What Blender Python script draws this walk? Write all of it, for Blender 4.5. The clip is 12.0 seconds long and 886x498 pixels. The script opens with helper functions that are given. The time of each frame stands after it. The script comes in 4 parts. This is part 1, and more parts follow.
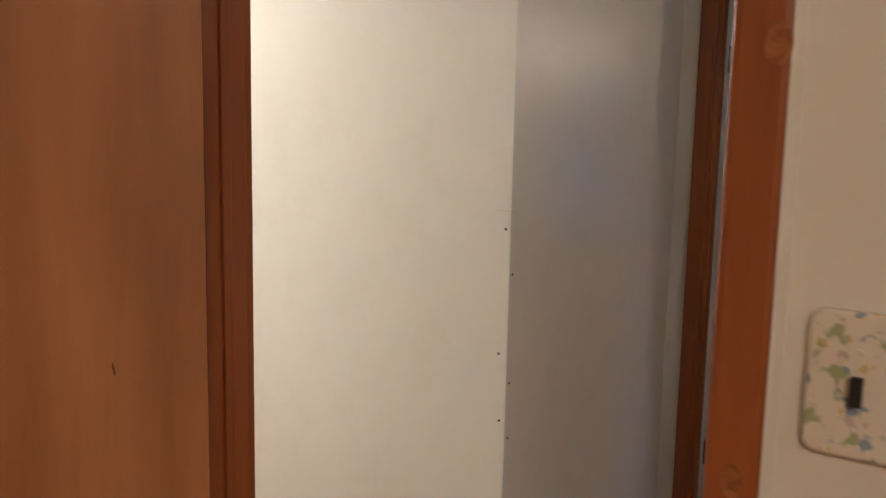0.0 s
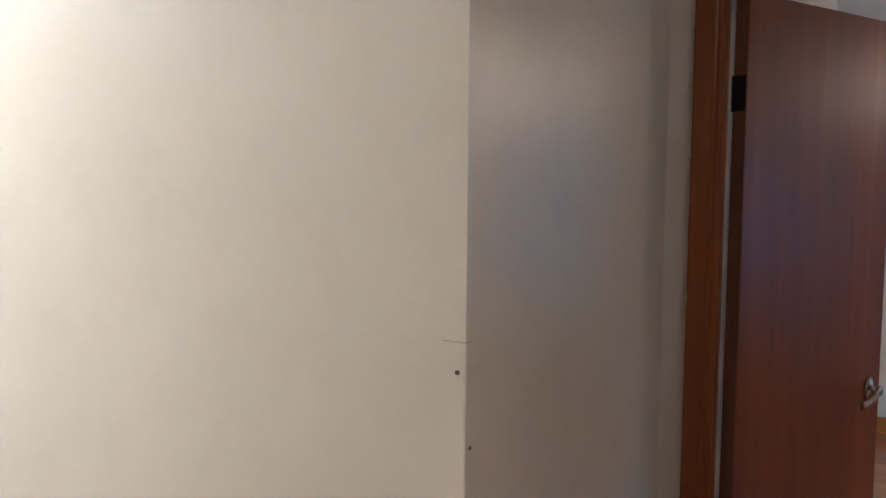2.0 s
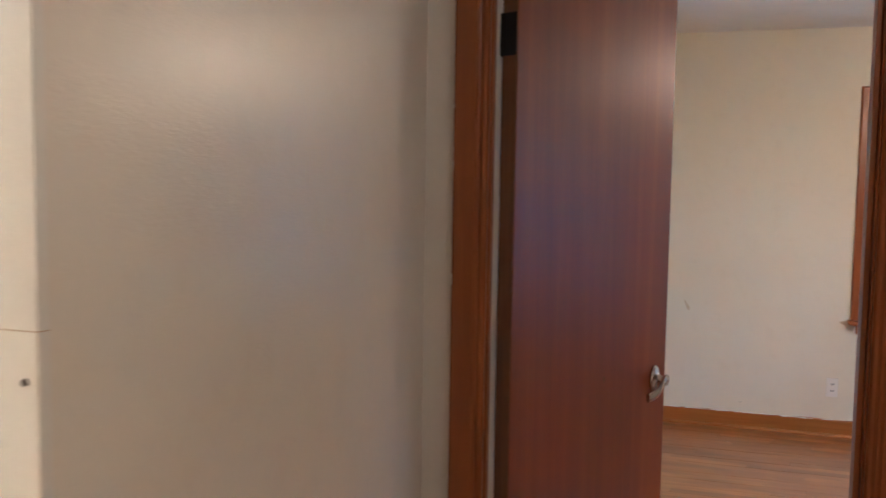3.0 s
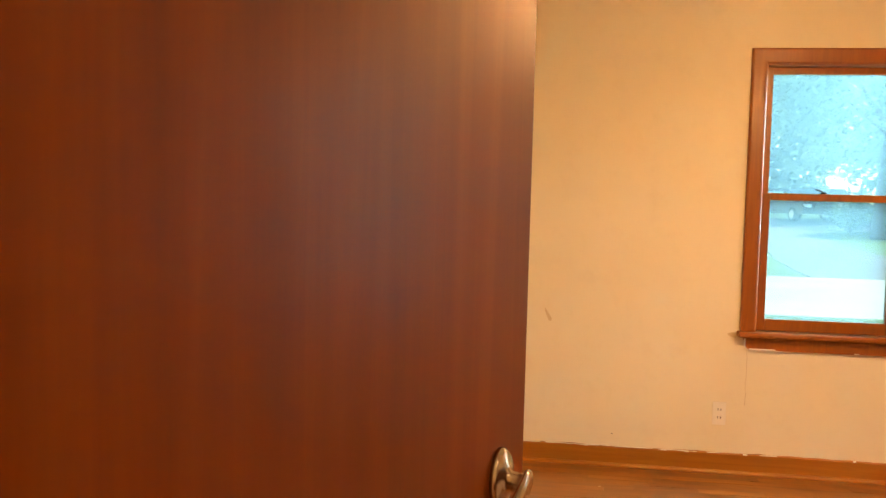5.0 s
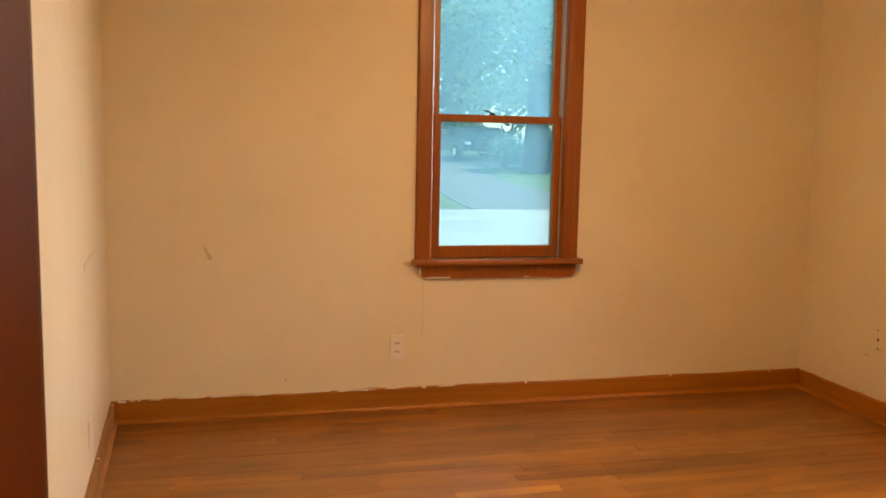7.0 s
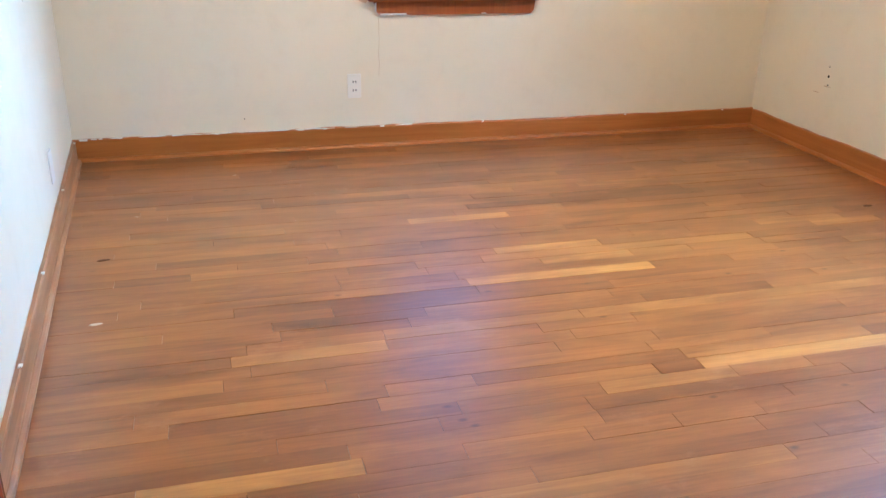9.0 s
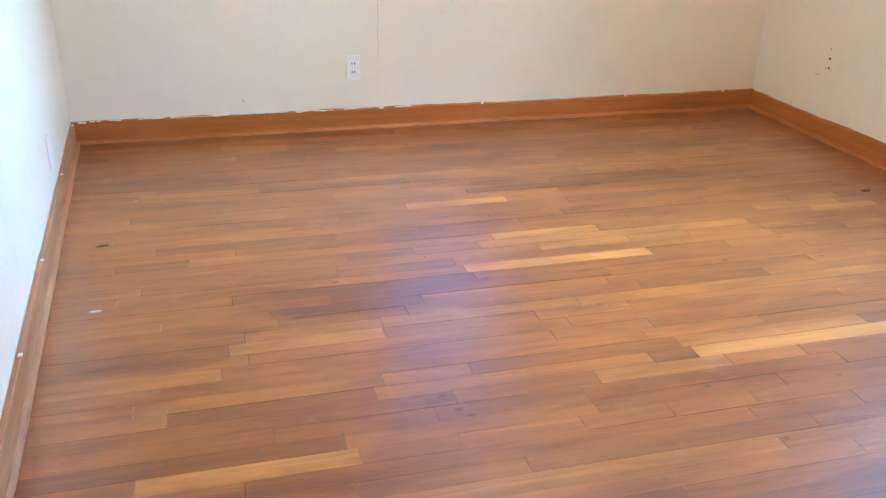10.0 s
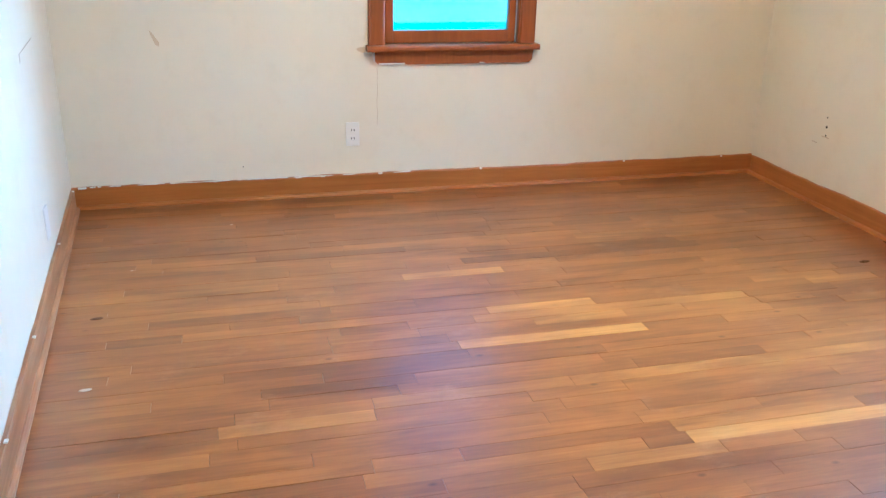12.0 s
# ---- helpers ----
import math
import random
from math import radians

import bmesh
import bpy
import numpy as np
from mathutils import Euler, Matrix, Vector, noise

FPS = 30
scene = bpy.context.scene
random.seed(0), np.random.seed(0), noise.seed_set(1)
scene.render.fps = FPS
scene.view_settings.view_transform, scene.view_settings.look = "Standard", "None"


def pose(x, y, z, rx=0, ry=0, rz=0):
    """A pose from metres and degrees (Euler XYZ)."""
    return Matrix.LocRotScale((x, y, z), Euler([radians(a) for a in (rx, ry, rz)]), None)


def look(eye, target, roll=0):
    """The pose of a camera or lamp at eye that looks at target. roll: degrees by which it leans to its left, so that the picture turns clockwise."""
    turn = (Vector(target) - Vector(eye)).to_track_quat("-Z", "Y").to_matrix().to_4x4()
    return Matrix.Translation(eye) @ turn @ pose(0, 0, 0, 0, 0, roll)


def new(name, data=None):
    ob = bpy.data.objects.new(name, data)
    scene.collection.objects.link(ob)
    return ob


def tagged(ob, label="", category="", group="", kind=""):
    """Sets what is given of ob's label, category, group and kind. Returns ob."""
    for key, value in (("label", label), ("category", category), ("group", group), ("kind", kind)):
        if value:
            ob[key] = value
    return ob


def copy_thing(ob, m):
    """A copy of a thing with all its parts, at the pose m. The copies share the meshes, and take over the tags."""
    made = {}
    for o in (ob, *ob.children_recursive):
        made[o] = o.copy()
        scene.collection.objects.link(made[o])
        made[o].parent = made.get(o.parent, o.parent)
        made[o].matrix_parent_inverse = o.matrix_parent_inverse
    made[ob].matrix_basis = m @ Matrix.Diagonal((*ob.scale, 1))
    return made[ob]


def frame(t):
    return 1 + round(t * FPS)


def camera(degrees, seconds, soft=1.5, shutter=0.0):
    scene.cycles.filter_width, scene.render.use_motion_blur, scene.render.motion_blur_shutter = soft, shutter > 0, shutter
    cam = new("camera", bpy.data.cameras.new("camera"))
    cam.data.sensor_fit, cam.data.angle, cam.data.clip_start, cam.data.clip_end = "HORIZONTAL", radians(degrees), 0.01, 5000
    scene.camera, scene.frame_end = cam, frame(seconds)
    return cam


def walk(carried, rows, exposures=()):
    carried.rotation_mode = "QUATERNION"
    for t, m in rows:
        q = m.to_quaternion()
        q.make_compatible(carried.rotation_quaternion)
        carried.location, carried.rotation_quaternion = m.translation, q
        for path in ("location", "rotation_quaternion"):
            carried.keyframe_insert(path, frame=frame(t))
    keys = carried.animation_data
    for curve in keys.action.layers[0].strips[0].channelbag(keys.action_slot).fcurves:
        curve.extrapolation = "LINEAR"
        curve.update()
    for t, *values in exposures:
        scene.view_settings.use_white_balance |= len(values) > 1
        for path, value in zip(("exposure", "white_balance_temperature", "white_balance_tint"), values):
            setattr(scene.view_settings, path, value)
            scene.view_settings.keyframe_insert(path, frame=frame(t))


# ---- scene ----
cam = camera(55.0, 12.0, soft=1.3, shutter=0.25)
PATH = [
    (0, (0.986, -6.571, 1.526), (-0.179, -4.968, 1.254), 1.2),
    (0.5, (0.779, -6.428, 1.531), (-0.373, -4.812, 1.286), 0.7),
    (1, (0.635, -6.277, 1.545), (-0.47, -4.627, 1.309), 0.7),
    (1.5, (0.582, -6.084, 1.571), (-0.462, -4.39, 1.369), 0.7),
    (2, (0.542, -5.951, 1.564), (-0.456, -4.226, 1.402), 0.5),
    (2.5, (0.506, -5.799, 1.537), (-0.311, -3.979, 1.395), 0.5),
    (3, (0.514, -5.54, 1.475), (-0.074, -3.633, 1.327), 0.9),
    (3.3, (0.519, -5.374, 1.477), (0.039, -3.439, 1.326), 0.9),
    (3.5, (0.521, -5.249, 1.465), (0.076, -3.305, 1.313), 0.8),
    (3.7, (0.509, -5.111, 1.466), (0.084, -3.163, 1.308), 1.0),
    (5.3, (0.432, -4.21, 1.296), (0.263, -2.22, 1.194), 1.6),
    (5.5, (0.412, -4.138, 1.303), (0.332, -2.142, 1.202), 1.7),
    (6, (0.425, -3.961, 1.29), (0.559, -1.968, 1.185), 1.5),
    (6.5, (0.502, -3.828, 1.282), (0.803, -1.855, 1.137), 1.3),
    (7, (0.536, -3.886, 1.23), (1.012, -1.956, 0.998), 1.1),
    (7.5, (0.598, -3.996, 1.186), (1.115, -2.094, 0.863), 1.0),
    (7.7, (0.588, -4.012, 1.15), (1.12, -2.123, 0.775), 1.0),
    (9.3, (0.622, -4.0, 1.158), (1.111, -2.241, 0.342), 1.3),
    (9.5, (0.622, -3.998, 1.165), (1.112, -2.244, 0.34), 1.4),
    (10, (0.633, -3.999, 1.196), (1.119, -2.245, 0.367), 1.3),
    (10.5, (0.64, -4.002, 1.21), (1.122, -2.248, 0.379), 1.2),
    (11, (0.648, -3.989, 1.235), (1.128, -2.228, 0.416), 1.2),
    (11.5, (0.663, -3.977, 1.26), (1.143, -2.2, 0.479), 1.3),
    (12, (0.677, -3.964, 1.287), (1.159, -2.167, 0.554), 1.4),
]
walk(cam, [(t, look(eye, target, roll)) for t, eye, target, roll in PATH], exposures=[
    (0.0, 0.7, 4350, 11), (1.0, 0.75, 4250, 12), (1.6, 0.5, 4150, 12), (2.3, 0.55, 4150, 12), (3.0, 1.15, 4450, 13), (3.6, 2.1, 4300, 13),
    (5.3, 1.5, 10200, 27), (6.5, 1.05, 10300, 27), (7.0, 1.0, 9400, 26), (7.7, 1.0, 7200, 20), (9.3, 2.05, 4100, 3), (12.0, 2.0, 4100, 2.5)])

# ---- light ----
SUN_UP, SUN_ROUND = 48, 200
world = bpy.data.worlds.new("sky")
scene.world = world
world.use_nodes = True
wn = world.node_tree.nodes
sky = wn.new("ShaderNodeTexSky")
sky.sky_type, sky.sun_disc = "NISHITA", False
sky.sun_elevation, sky.sun_rotation = radians(SUN_UP), radians(SUN_ROUND)
world.node_tree.links.new(sky.outputs[0], wn["Background"].inputs[0])
wn["Background"].inputs[1].default_value = 0.15
sun = new("sun", bpy.data.lights.new("sun", "SUN"))
sun.data.energy, sun.data.angle, sun.data.color = 5.0, radians(0.6), (1.0, 0.94, 0.86)
sun.matrix_world = look((-6, -14, 22), (0, 6, 0))
# unseen lamp added outside, in place of sky light, to brighten the west wall
sky_fill = new("window_sky_fill", bpy.data.lights.new("window_sky_fill", "AREA"))
sky_fill.data.shape, sky_fill.data.size, sky_fill.data.size_y = "RECTANGLE", 1.6, 1.7
sky_fill.data.energy, sky_fill.data.color = 65.0, (0.66, 0.84, 1.0)
sky_fill.matrix_world = look((3.35, 1.0, 1.9), (0.4, -0.9, 0.8))
side_light = new("side_window_daylight", bpy.data.lights.new("side_window_daylight", "AREA"))
side_light.data.shape, side_light.data.size, side_light.data.size_y = "RECTANGLE", 0.62, 1.25
side_light.data.energy, side_light.data.spread, side_light.data.color = 6.0, radians(98), (0.84, 0.91, 1.0)
side_light.matrix_world = look((3.7, -2.0, 1.5), (1.95, -1.65, 0.0))
LAMP_WARM = (1.0, 0.62, 0.29)


# ---- materials ----
def mat(name, base, rough=0.5, metal=0.0):
    m = bpy.data.materials.new(name)
    m.use_nodes = True
    b = m.node_tree.nodes["Principled BSDF"]
    b.inputs["Base Color"].default_value = (*base, 1)
    b.inputs["Roughness"].default_value = rough
    b.inputs["Metallic"].default_value = metal
    return m, m.node_tree.nodes, m.node_tree.links, b


def coords(nodes, links, scale, rot=(0, 0, 0)):
    tc = nodes.new("ShaderNodeTexCoord")
    mp = nodes.new("ShaderNodeMapping")
    mp.inputs["Scale"].default_value = scale
    mp.inputs["Rotation"].default_value = rot
    links.new(tc.outputs["Object"], mp.inputs[0])
    return mp


def noise_tex(nodes, links, vec, scale, detail=4.0, rough=0.6, distort=0.0):
    n = nodes.new("ShaderNodeTexNoise")
    n.inputs["Scale"].default_value, n.inputs["Detail"].default_value = scale, detail
    n.inputs["Roughness"].default_value, n.inputs["Distortion"].default_value = rough, distort
    if vec is not None:
        links.new(vec.outputs[0], n.inputs["Vector"])
    return n


def ramp(nodes, links, fac, stops):
    r = nodes.new("ShaderNodeValToRGB")
    els = r.color_ramp.elements
    els[0].position, els[0].color = stops[0][0], (*stops[0][1], 1)
    els[1].position, els[1].color = stops[-1][0], (*stops[-1][1], 1)
    for p, c in stops[1:-1]:
        e = els.new(p)
        e.color = (*c, 1)
    links.new(fac, r.inputs[0])
    return r


def mix(nodes, links, a, b, fac, kind="MIX"):
    m = nodes.new("ShaderNodeMix")
    m.data_type, m.blend_type = "RGBA", kind
    for sock, v in ((m.inputs["Factor"], fac), (m.inputs["A"], a), (m.inputs["B"], b)):
        if hasattr(v, "is_output"):
            links.new(v, sock)
        elif isinstance(v, tuple):
            sock.default_value = (*v, 1)
        else:
            sock.default_value = v
    return m.outputs["Result"]


def bump(nodes, links, b, height, strength, dist):
    n = nodes.new("ShaderNodeBump")
    n.inputs["Strength"].default_value, n.inputs["Distance"].default_value = strength, dist
    links.new(height, n.inputs["Height"])
    links.new(n.outputs[0], b.inputs["Normal"])


def paint(name, base, dirt, rough, stipple=0.25, stroke=(1, 1, 1)):
    """Rolled wall paint: soft blotches, rubbed dirt and a fine stipple."""
    m, n, l, b = mat(name, base, rough)
    v = coords(n, l, (1, 1, 1))
    big = noise_tex(n, l, v, 1.3, 3, 0.5)
    small = noise_tex(n, l, v, 9, 5, 0.65)
    c1 = ramp(n, l, big.outputs[0], [(0.35, base), (0.75, dirt)])
    c2 = ramp(n, l, small.outputs[0], [(0.52, (1, 1, 1)), (0.8, (0.93, 0.91, 0.87))])
    l.new(mix(n, l, c1.outputs[0], c2.outputs[0], 0.7, "MULTIPLY"), b.inputs["Base Color"])
    vs = coords(n, l, stroke)
    fine = noise_tex(n, l, vs, 210, 2, 0.5)
    wave = noise_tex(n, l, vs, 26, 3, 0.5)
    both = n.new("ShaderNodeMath")
    both.operation = "ADD"
    l.new(fine.outputs[0], both.inputs[0])
    l.new(wave.outputs[0], both.inputs[1])
    bump(n, l, b, both.outputs[0], stipple, 0.004)
    return m


def wood(name, dark, mid, light, grain=(1, 1, 0.06), scale=28, rough=0.35, coat=0.2, vary=0.0, blotch=0.5, bumpy=0.12):
    """Stained wood: stretched grain, slow colour blotches, pores; vary shifts the tone piece by piece."""
    m, n, l, b = mat(name, mid, rough)
    v = coords(n, l, grain)
    info = n.new("ShaderNodeObjectInfo")
    vec = n.new("ShaderNodeVectorMath")
    vec.operation = "ADD"
    off = n.new("ShaderNodeMath")
    off.operation = "MULTIPLY"
    off.inputs[1].default_value = 37.0 if vary else 0.0
    l.new(info.outputs["Random"], off.inputs[0])
    l.new(v.outputs[0], vec.inputs[0])
    l.new(off.outputs[0], vec.inputs[1])
    g = noise_tex(n, l, vec, scale, 7, 0.62, 0.6)
    c = ramp(n, l, g.outputs[0], [(0.28, dark), (0.5, mid), (0.72, light)])
    v2 = coords(n, l, (1, 1, 0.35) if grain[2] < 1 else (0.35, 1, 1))
    slow = noise_tex(n, l, v2, 2.2, 3, 0.5, 0.8)
    s = ramp(n, l, slow.outputs[0], [(0.3, (0.62, 0.58, 0.55)), (0.7, (1.18, 1.15, 1.1))])
    col = mix(n, l, c.outputs[0], s.outputs[0], blotch, "MULTIPLY")
    if vary:
        tone = ramp(n, l, info.outputs["Random"], [(0.0, (0.66, 0.6, 0.56)), (0.3, (0.9, 0.86, 0.82)), (0.75, (1.08, 1.05, 1.0)), (0.93, (1.3, 1.36, 1.3)), (1.0, (1.55, 1.75, 1.7))])
        col = mix(n, l, col, tone.outputs[0], vary, "MULTIPLY")
    l.new(col, b.inputs["Base Color"])
    b.inputs["Coat Weight"].default_value = coat
    b.inputs["Coat Roughness"].default_value = 0.28
    rr = n.new("ShaderNodeMapRange")
    rr.inputs["To Min"].default_value, rr.inputs["To Max"].default_value = rough - 0.08, rough + 0.16
    l.new(slow.outputs[0], rr.inputs[0])
    l.new(rr.outputs[0], b.inputs["Roughness"])
    bump(n, l, b, g.outputs[0], bumpy, 0.002)
    return m


WALL = paint("wall_paint", (0.79, 0.73, 0.58), (0.74, 0.665, 0.5), 0.5, 0.12)
HALL = paint("hall_paint", (0.78, 0.75, 0.67), (0.74, 0.71, 0.62), 0.36, 0.08)
HALL_SIDE = paint("brushed_hall_paint", (0.77, 0.71, 0.6), (0.73, 0.67, 0.55), 0.31, 0.09, (1, 0.4, 1.3))
CEIL = paint("ceiling_paint", (0.78, 0.75, 0.68), (0.74, 0.7, 0.62), 0.7, 0.2)
CHIPPED = paint("chipped_paint", (0.84, 0.82, 0.76), (0.7, 0.66, 0.58), 0.6)
TRIM = wood("trim_wood", (0.23, 0.058, 0.003), (0.285, 0.075, 0.0045), (0.34, 0.1, 0.008), scale=34, rough=0.36, coat=0.15, blotch=0.35, bumpy=0.04)
BASE = wood("baseboard_wood", (0.31, 0.102, 0.009), (0.38, 0.135, 0.014), (0.44, 0.17, 0.024), grain=(0.06, 1, 1), scale=30, rough=0.42, coat=0.15, bumpy=0.05)
BASE_E = wood("baseboard_wood_east", (0.31, 0.102, 0.009), (0.38, 0.135, 0.014), (0.44, 0.17, 0.024), grain=(1, 0.06, 1), scale=30, rough=0.42, coat=0.15, bumpy=0.05)
BASE_Y = wood("baseboard_wood_side", (0.24, 0.105, 0.035), (0.35, 0.165, 0.06), (0.46, 0.24, 0.1), grain=(1, 0.06, 1), scale=30, rough=0.45, coat=0.1)
DOOR = wood("door_veneer", (0.215, 0.04, 0.004), (0.275, 0.054, 0.005), (0.345, 0.079, 0.009), grain=(1, 1, 0.035), scale=16, rough=0.4, coat=0.4, blotch=0.75, bumpy=0.03)
DOOR.node_tree.nodes["Principled BSDF"].inputs["Specular IOR Level"].default_value = 0.25
EDGE = wood("door_edge", (0.12, 0.045, 0.014), (0.2, 0.08, 0.024), (0.27, 0.12, 0.04), scale=30, rough=0.5, coat=0.0)
PLY = wood("plywood_door", (0.38, 0.157, 0.045), (0.46, 0.2, 0.06), (0.53, 0.242, 0.08), grain=(1, 1, 0.14), scale=11, rough=0.45, coat=0.1, blotch=0.7, bumpy=0.05)


def floor_mat(name="strip_oak", gain=(1, 1, 1), spread=0.9):
    """Strip oak: tone strip by strip, streaked grain, knots, old stains and rubbed patches across the boards."""
    m, n, l, b = mat(name, (0.38, 0.16, 0.045), 0.36)
    tc = n.new("ShaderNodeTexCoord")
    info = n.new("ShaderNodeObjectInfo")
    geo = n.new("ShaderNodeNewGeometry")
    mult = n.new("ShaderNodeMath")
    mult.operation = "MULTIPLY"
    mult.inputs[1].default_value = 61.0
    pick = n.new("ShaderNodeMath")
    pick.operation = "FRACT"
    both_ = n.new("ShaderNodeMath")
    both_.operation = "ADD"
    l.new(info.outputs["Random"], both_.inputs[0])
    l.new(geo.outputs["Random Per Island"], both_.inputs[1])
    l.new(both_.outputs[0], pick.inputs[0])
    l.new(pick.outputs[0], mult.inputs[0])

    def mapped(source, scale, shift=True):
        mp = n.new("ShaderNodeMapping")
        mp.inputs["Scale"].default_value = scale
        l.new(source, mp.inputs[0])
        if not shift:
            return mp
        add = n.new("ShaderNodeVectorMath")
        add.operation = "ADD"
        l.new(mp.outputs[0], add.inputs[0])
        l.new(mult.outputs[0], add.inputs[1])
        return add

    grain = noise_tex(n, l, mapped(tc.outputs["Object"], (0.045, 1, 1)), 85, 7, 0.66, 0.5)
    c = ramp(n, l, grain.outputs[0], [(0.22, (0.235, 0.083, 0.011)), (0.5, (0.31, 0.117, 0.017)), (0.8, (0.375, 0.156, 0.028))])
    tone = ramp(n, l, pick.outputs[0], [(0.0, (0.68, 0.62, 0.64)), (0.2, (0.86, 0.82, 0.82)), (0.55, (1.0, 1.0, 1.0)), (0.8, (1.1, 1.14, 1.15)), (0.93, (1.18, 1.3, 1.35)), (1.0, (1.26, 1.48, 1.6))])
    col = mix(n, l, c.outputs[0], tone.outputs[0], spread, "MULTIPLY")
    col = mix(n, l, col, gain, 1.0, "MULTIPLY")
    band = noise_tex(n, l, mapped(tc.outputs["Object"], (0.2, 1, 1)), 11, 3, 0.5, 1.2)
    br = ramp(n, l, band.outputs[0], [(0.3, (0.74, 0.68, 0.66)), (0.62, (1.12, 1.1, 1.08))])
    col = mix(n, l, col, br.outputs[0], 0.85, "MULTIPLY")
    stain = noise_tex(n, l, mapped(geo.outputs["Position"], (0.55, 2.6, 1), False), 2.6, 5, 0.62, 0.4)
    sr = ramp(n, l, stain.outputs[0], [(0.45, (1, 1, 1)), (0.57, (0.78, 0.71, 0.7)), (0.7, (0.46, 0.38, 0.4))])
    col = mix(n, l, col, sr.outputs[0], 0.85, "MULTIPLY")
    rub = noise_tex(n, l, mapped(geo.outputs["Position"], (1, 1.6, 1), False), 3.4, 6, 0.7)
    rr = ramp(n, l, rub.outputs[0], [(0.58, (0, 0, 0)), (0.78, (0.5, 0.5, 0.5))])
    col = mix(n, l, col, (0.5, 0.27, 0.14), rr.outputs[0])
    spot = n.new("ShaderNodeTexVoronoi")
    spot.inputs["Scale"].default_value = 6.5
    l.new(mapped(geo.outputs["Position"], (0.7, 1.3, 1), False).outputs[0], spot.inputs["Vector"])
    kr = ramp(n, l, spot.outputs["Distance"], [(0.02, (0.28, 0.22, 0.2)), (0.075, (1, 1, 1))])
    col = mix(n, l, col, kr.outputs[0], 0.8, "MULTIPLY")
    l.new(col, b.inputs["Base Color"])
    ro = n.new("ShaderNodeMapRange")
    ro.inputs["To Min"].default_value, ro.inputs["To Max"].default_value = 0.26, 0.55
    l.new(rub.outputs[0], ro.inputs[0])
    l.new(ro.outputs[0], b.inputs["Roughness"])
    b.inputs["Coat Weight"].default_value = 0.65
    b.inputs["Coat Roughness"].default_value = 0.31
    bump(n, l, b, grain.outputs[0], 0.12, 0.0015)
    return m


FLOOR = floor_mat()
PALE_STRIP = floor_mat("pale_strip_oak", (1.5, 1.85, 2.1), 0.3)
DARK_STRIP = floor_mat("stained_strip_oak", (0.76, 0.69, 0.73), 0.3)
GAP = mat("floor_gap", (0.03, 0.012, 0.006), 0.9)[0]
IRON = mat("dark_hinge", (0.012, 0.011, 0.01), 0.45, 0.6)[0]
NICKEL = mat("satin_nickel", (0.55, 0.50, 0.44), 0.24, 1.0)[0]
LINER = mat("jamb_liner", (0.72, 0.68, 0.6), 0.35, 0.3)[0]
PLATE = mat("outlet_plastic", (0.78, 0.74, 0.66), 0.4)[0]
SLOT = mat("slot_dark", (0.02, 0.016, 0.012), 0.8)[0]
NAIL = mat("nail_head", (0.12, 0.1, 0.08), 0.5, 0.7)[0]
SMUDGE = mat("smudge", (0.5, 0.38, 0.24), 0.7)[0]
BLACK = mat("black_plastic", (0.015, 0.014, 0.013), 0.35)[0]


def ceramic():
    m, n, l, b = mat("flowered_ceramic", (0.74, 0.69, 0.58), 0.22)
    v = coords(n, l, (1, 1, 1))
    col = (0.74, 0.69, 0.58)
    for scale, lo, tint, seed in ((70, 0.68, (0.16, 0.26, 0.5), 0.0), (85, 0.7, (0.6, 0.47, 0.1), 4.0), (60, 0.66, (0.3, 0.38, 0.14), 9.0), (75, 0.69, (0.56, 0.42, 0.36), 15.0)):
        mp = coords(n, l, (1, 1, 1))
        mp.inputs["Location"].default_value = (seed, seed, seed)
        t = noise_tex(n, l, mp, scale, 2, 0.5)
        k = ramp(n, l, t.outputs[0], [(lo - 0.08, (0, 0, 0)), (lo, (0.8, 0.8, 0.8))])
        col = mix(n, l, col, tint, k.outputs[0])
    l.new(col, b.inputs["Base Color"])
    return m


CERAMIC = ceramic()


def glass_mat():
    m = bpy.data.materials.new("window_glass")
    m.use_nodes = True
    n, l = m.node_tree.nodes, m.node_tree.links
    b = n["Principled BSDF"]
    b.inputs["Transmission Weight"].default_value = 1.0
    b.inputs["Roughness"].default_value = 0.0
    b.inputs["IOR"].default_value = 1.05
    # cyan cast and bright veil of the outdoor glare, put into the pane's colour
    b.inputs["Base Color"].default_value = (0.5, 0.91, 1, 1)
    haze = n.new("ShaderNodeBsdfTranslucent")
    haze.inputs[0].default_value = (0.24, 0.76, 1.0, 1)
    blend = n.new("ShaderNodeMixShader")
    haze_noise = noise_tex(n, l, None, 3.0, 4, 0.6)
    amount = n.new("ShaderNodeMapRange")
    amount.inputs["To Min"].default_value, amount.inputs["To Max"].default_value = 0.15, 0.2
    l.new(haze_noise.outputs[0], amount.inputs[0])
    l.new(amount.outputs[0], blend.inputs[0])
    l.new(b.outputs[0], blend.inputs[1])
    l.new(haze.outputs[0], blend.inputs[2])
    l.new(blend.outputs[0], n["Material Output"].inputs[0])
    return m


GLASS = glass_mat()


def lamp_mat(name, strength, tint):
    m = bpy.data.materials.new(name)
    m.use_nodes = True
    b = m.node_tree.nodes["Principled BSDF"]
    b.inputs["Base Color"].default_value = (0.8, 0.78, 0.72, 1)
    b.inputs["Emission Color"].default_value = (*tint, 1)
    b.inputs["Emission Strength"].default_value = strength
    return m


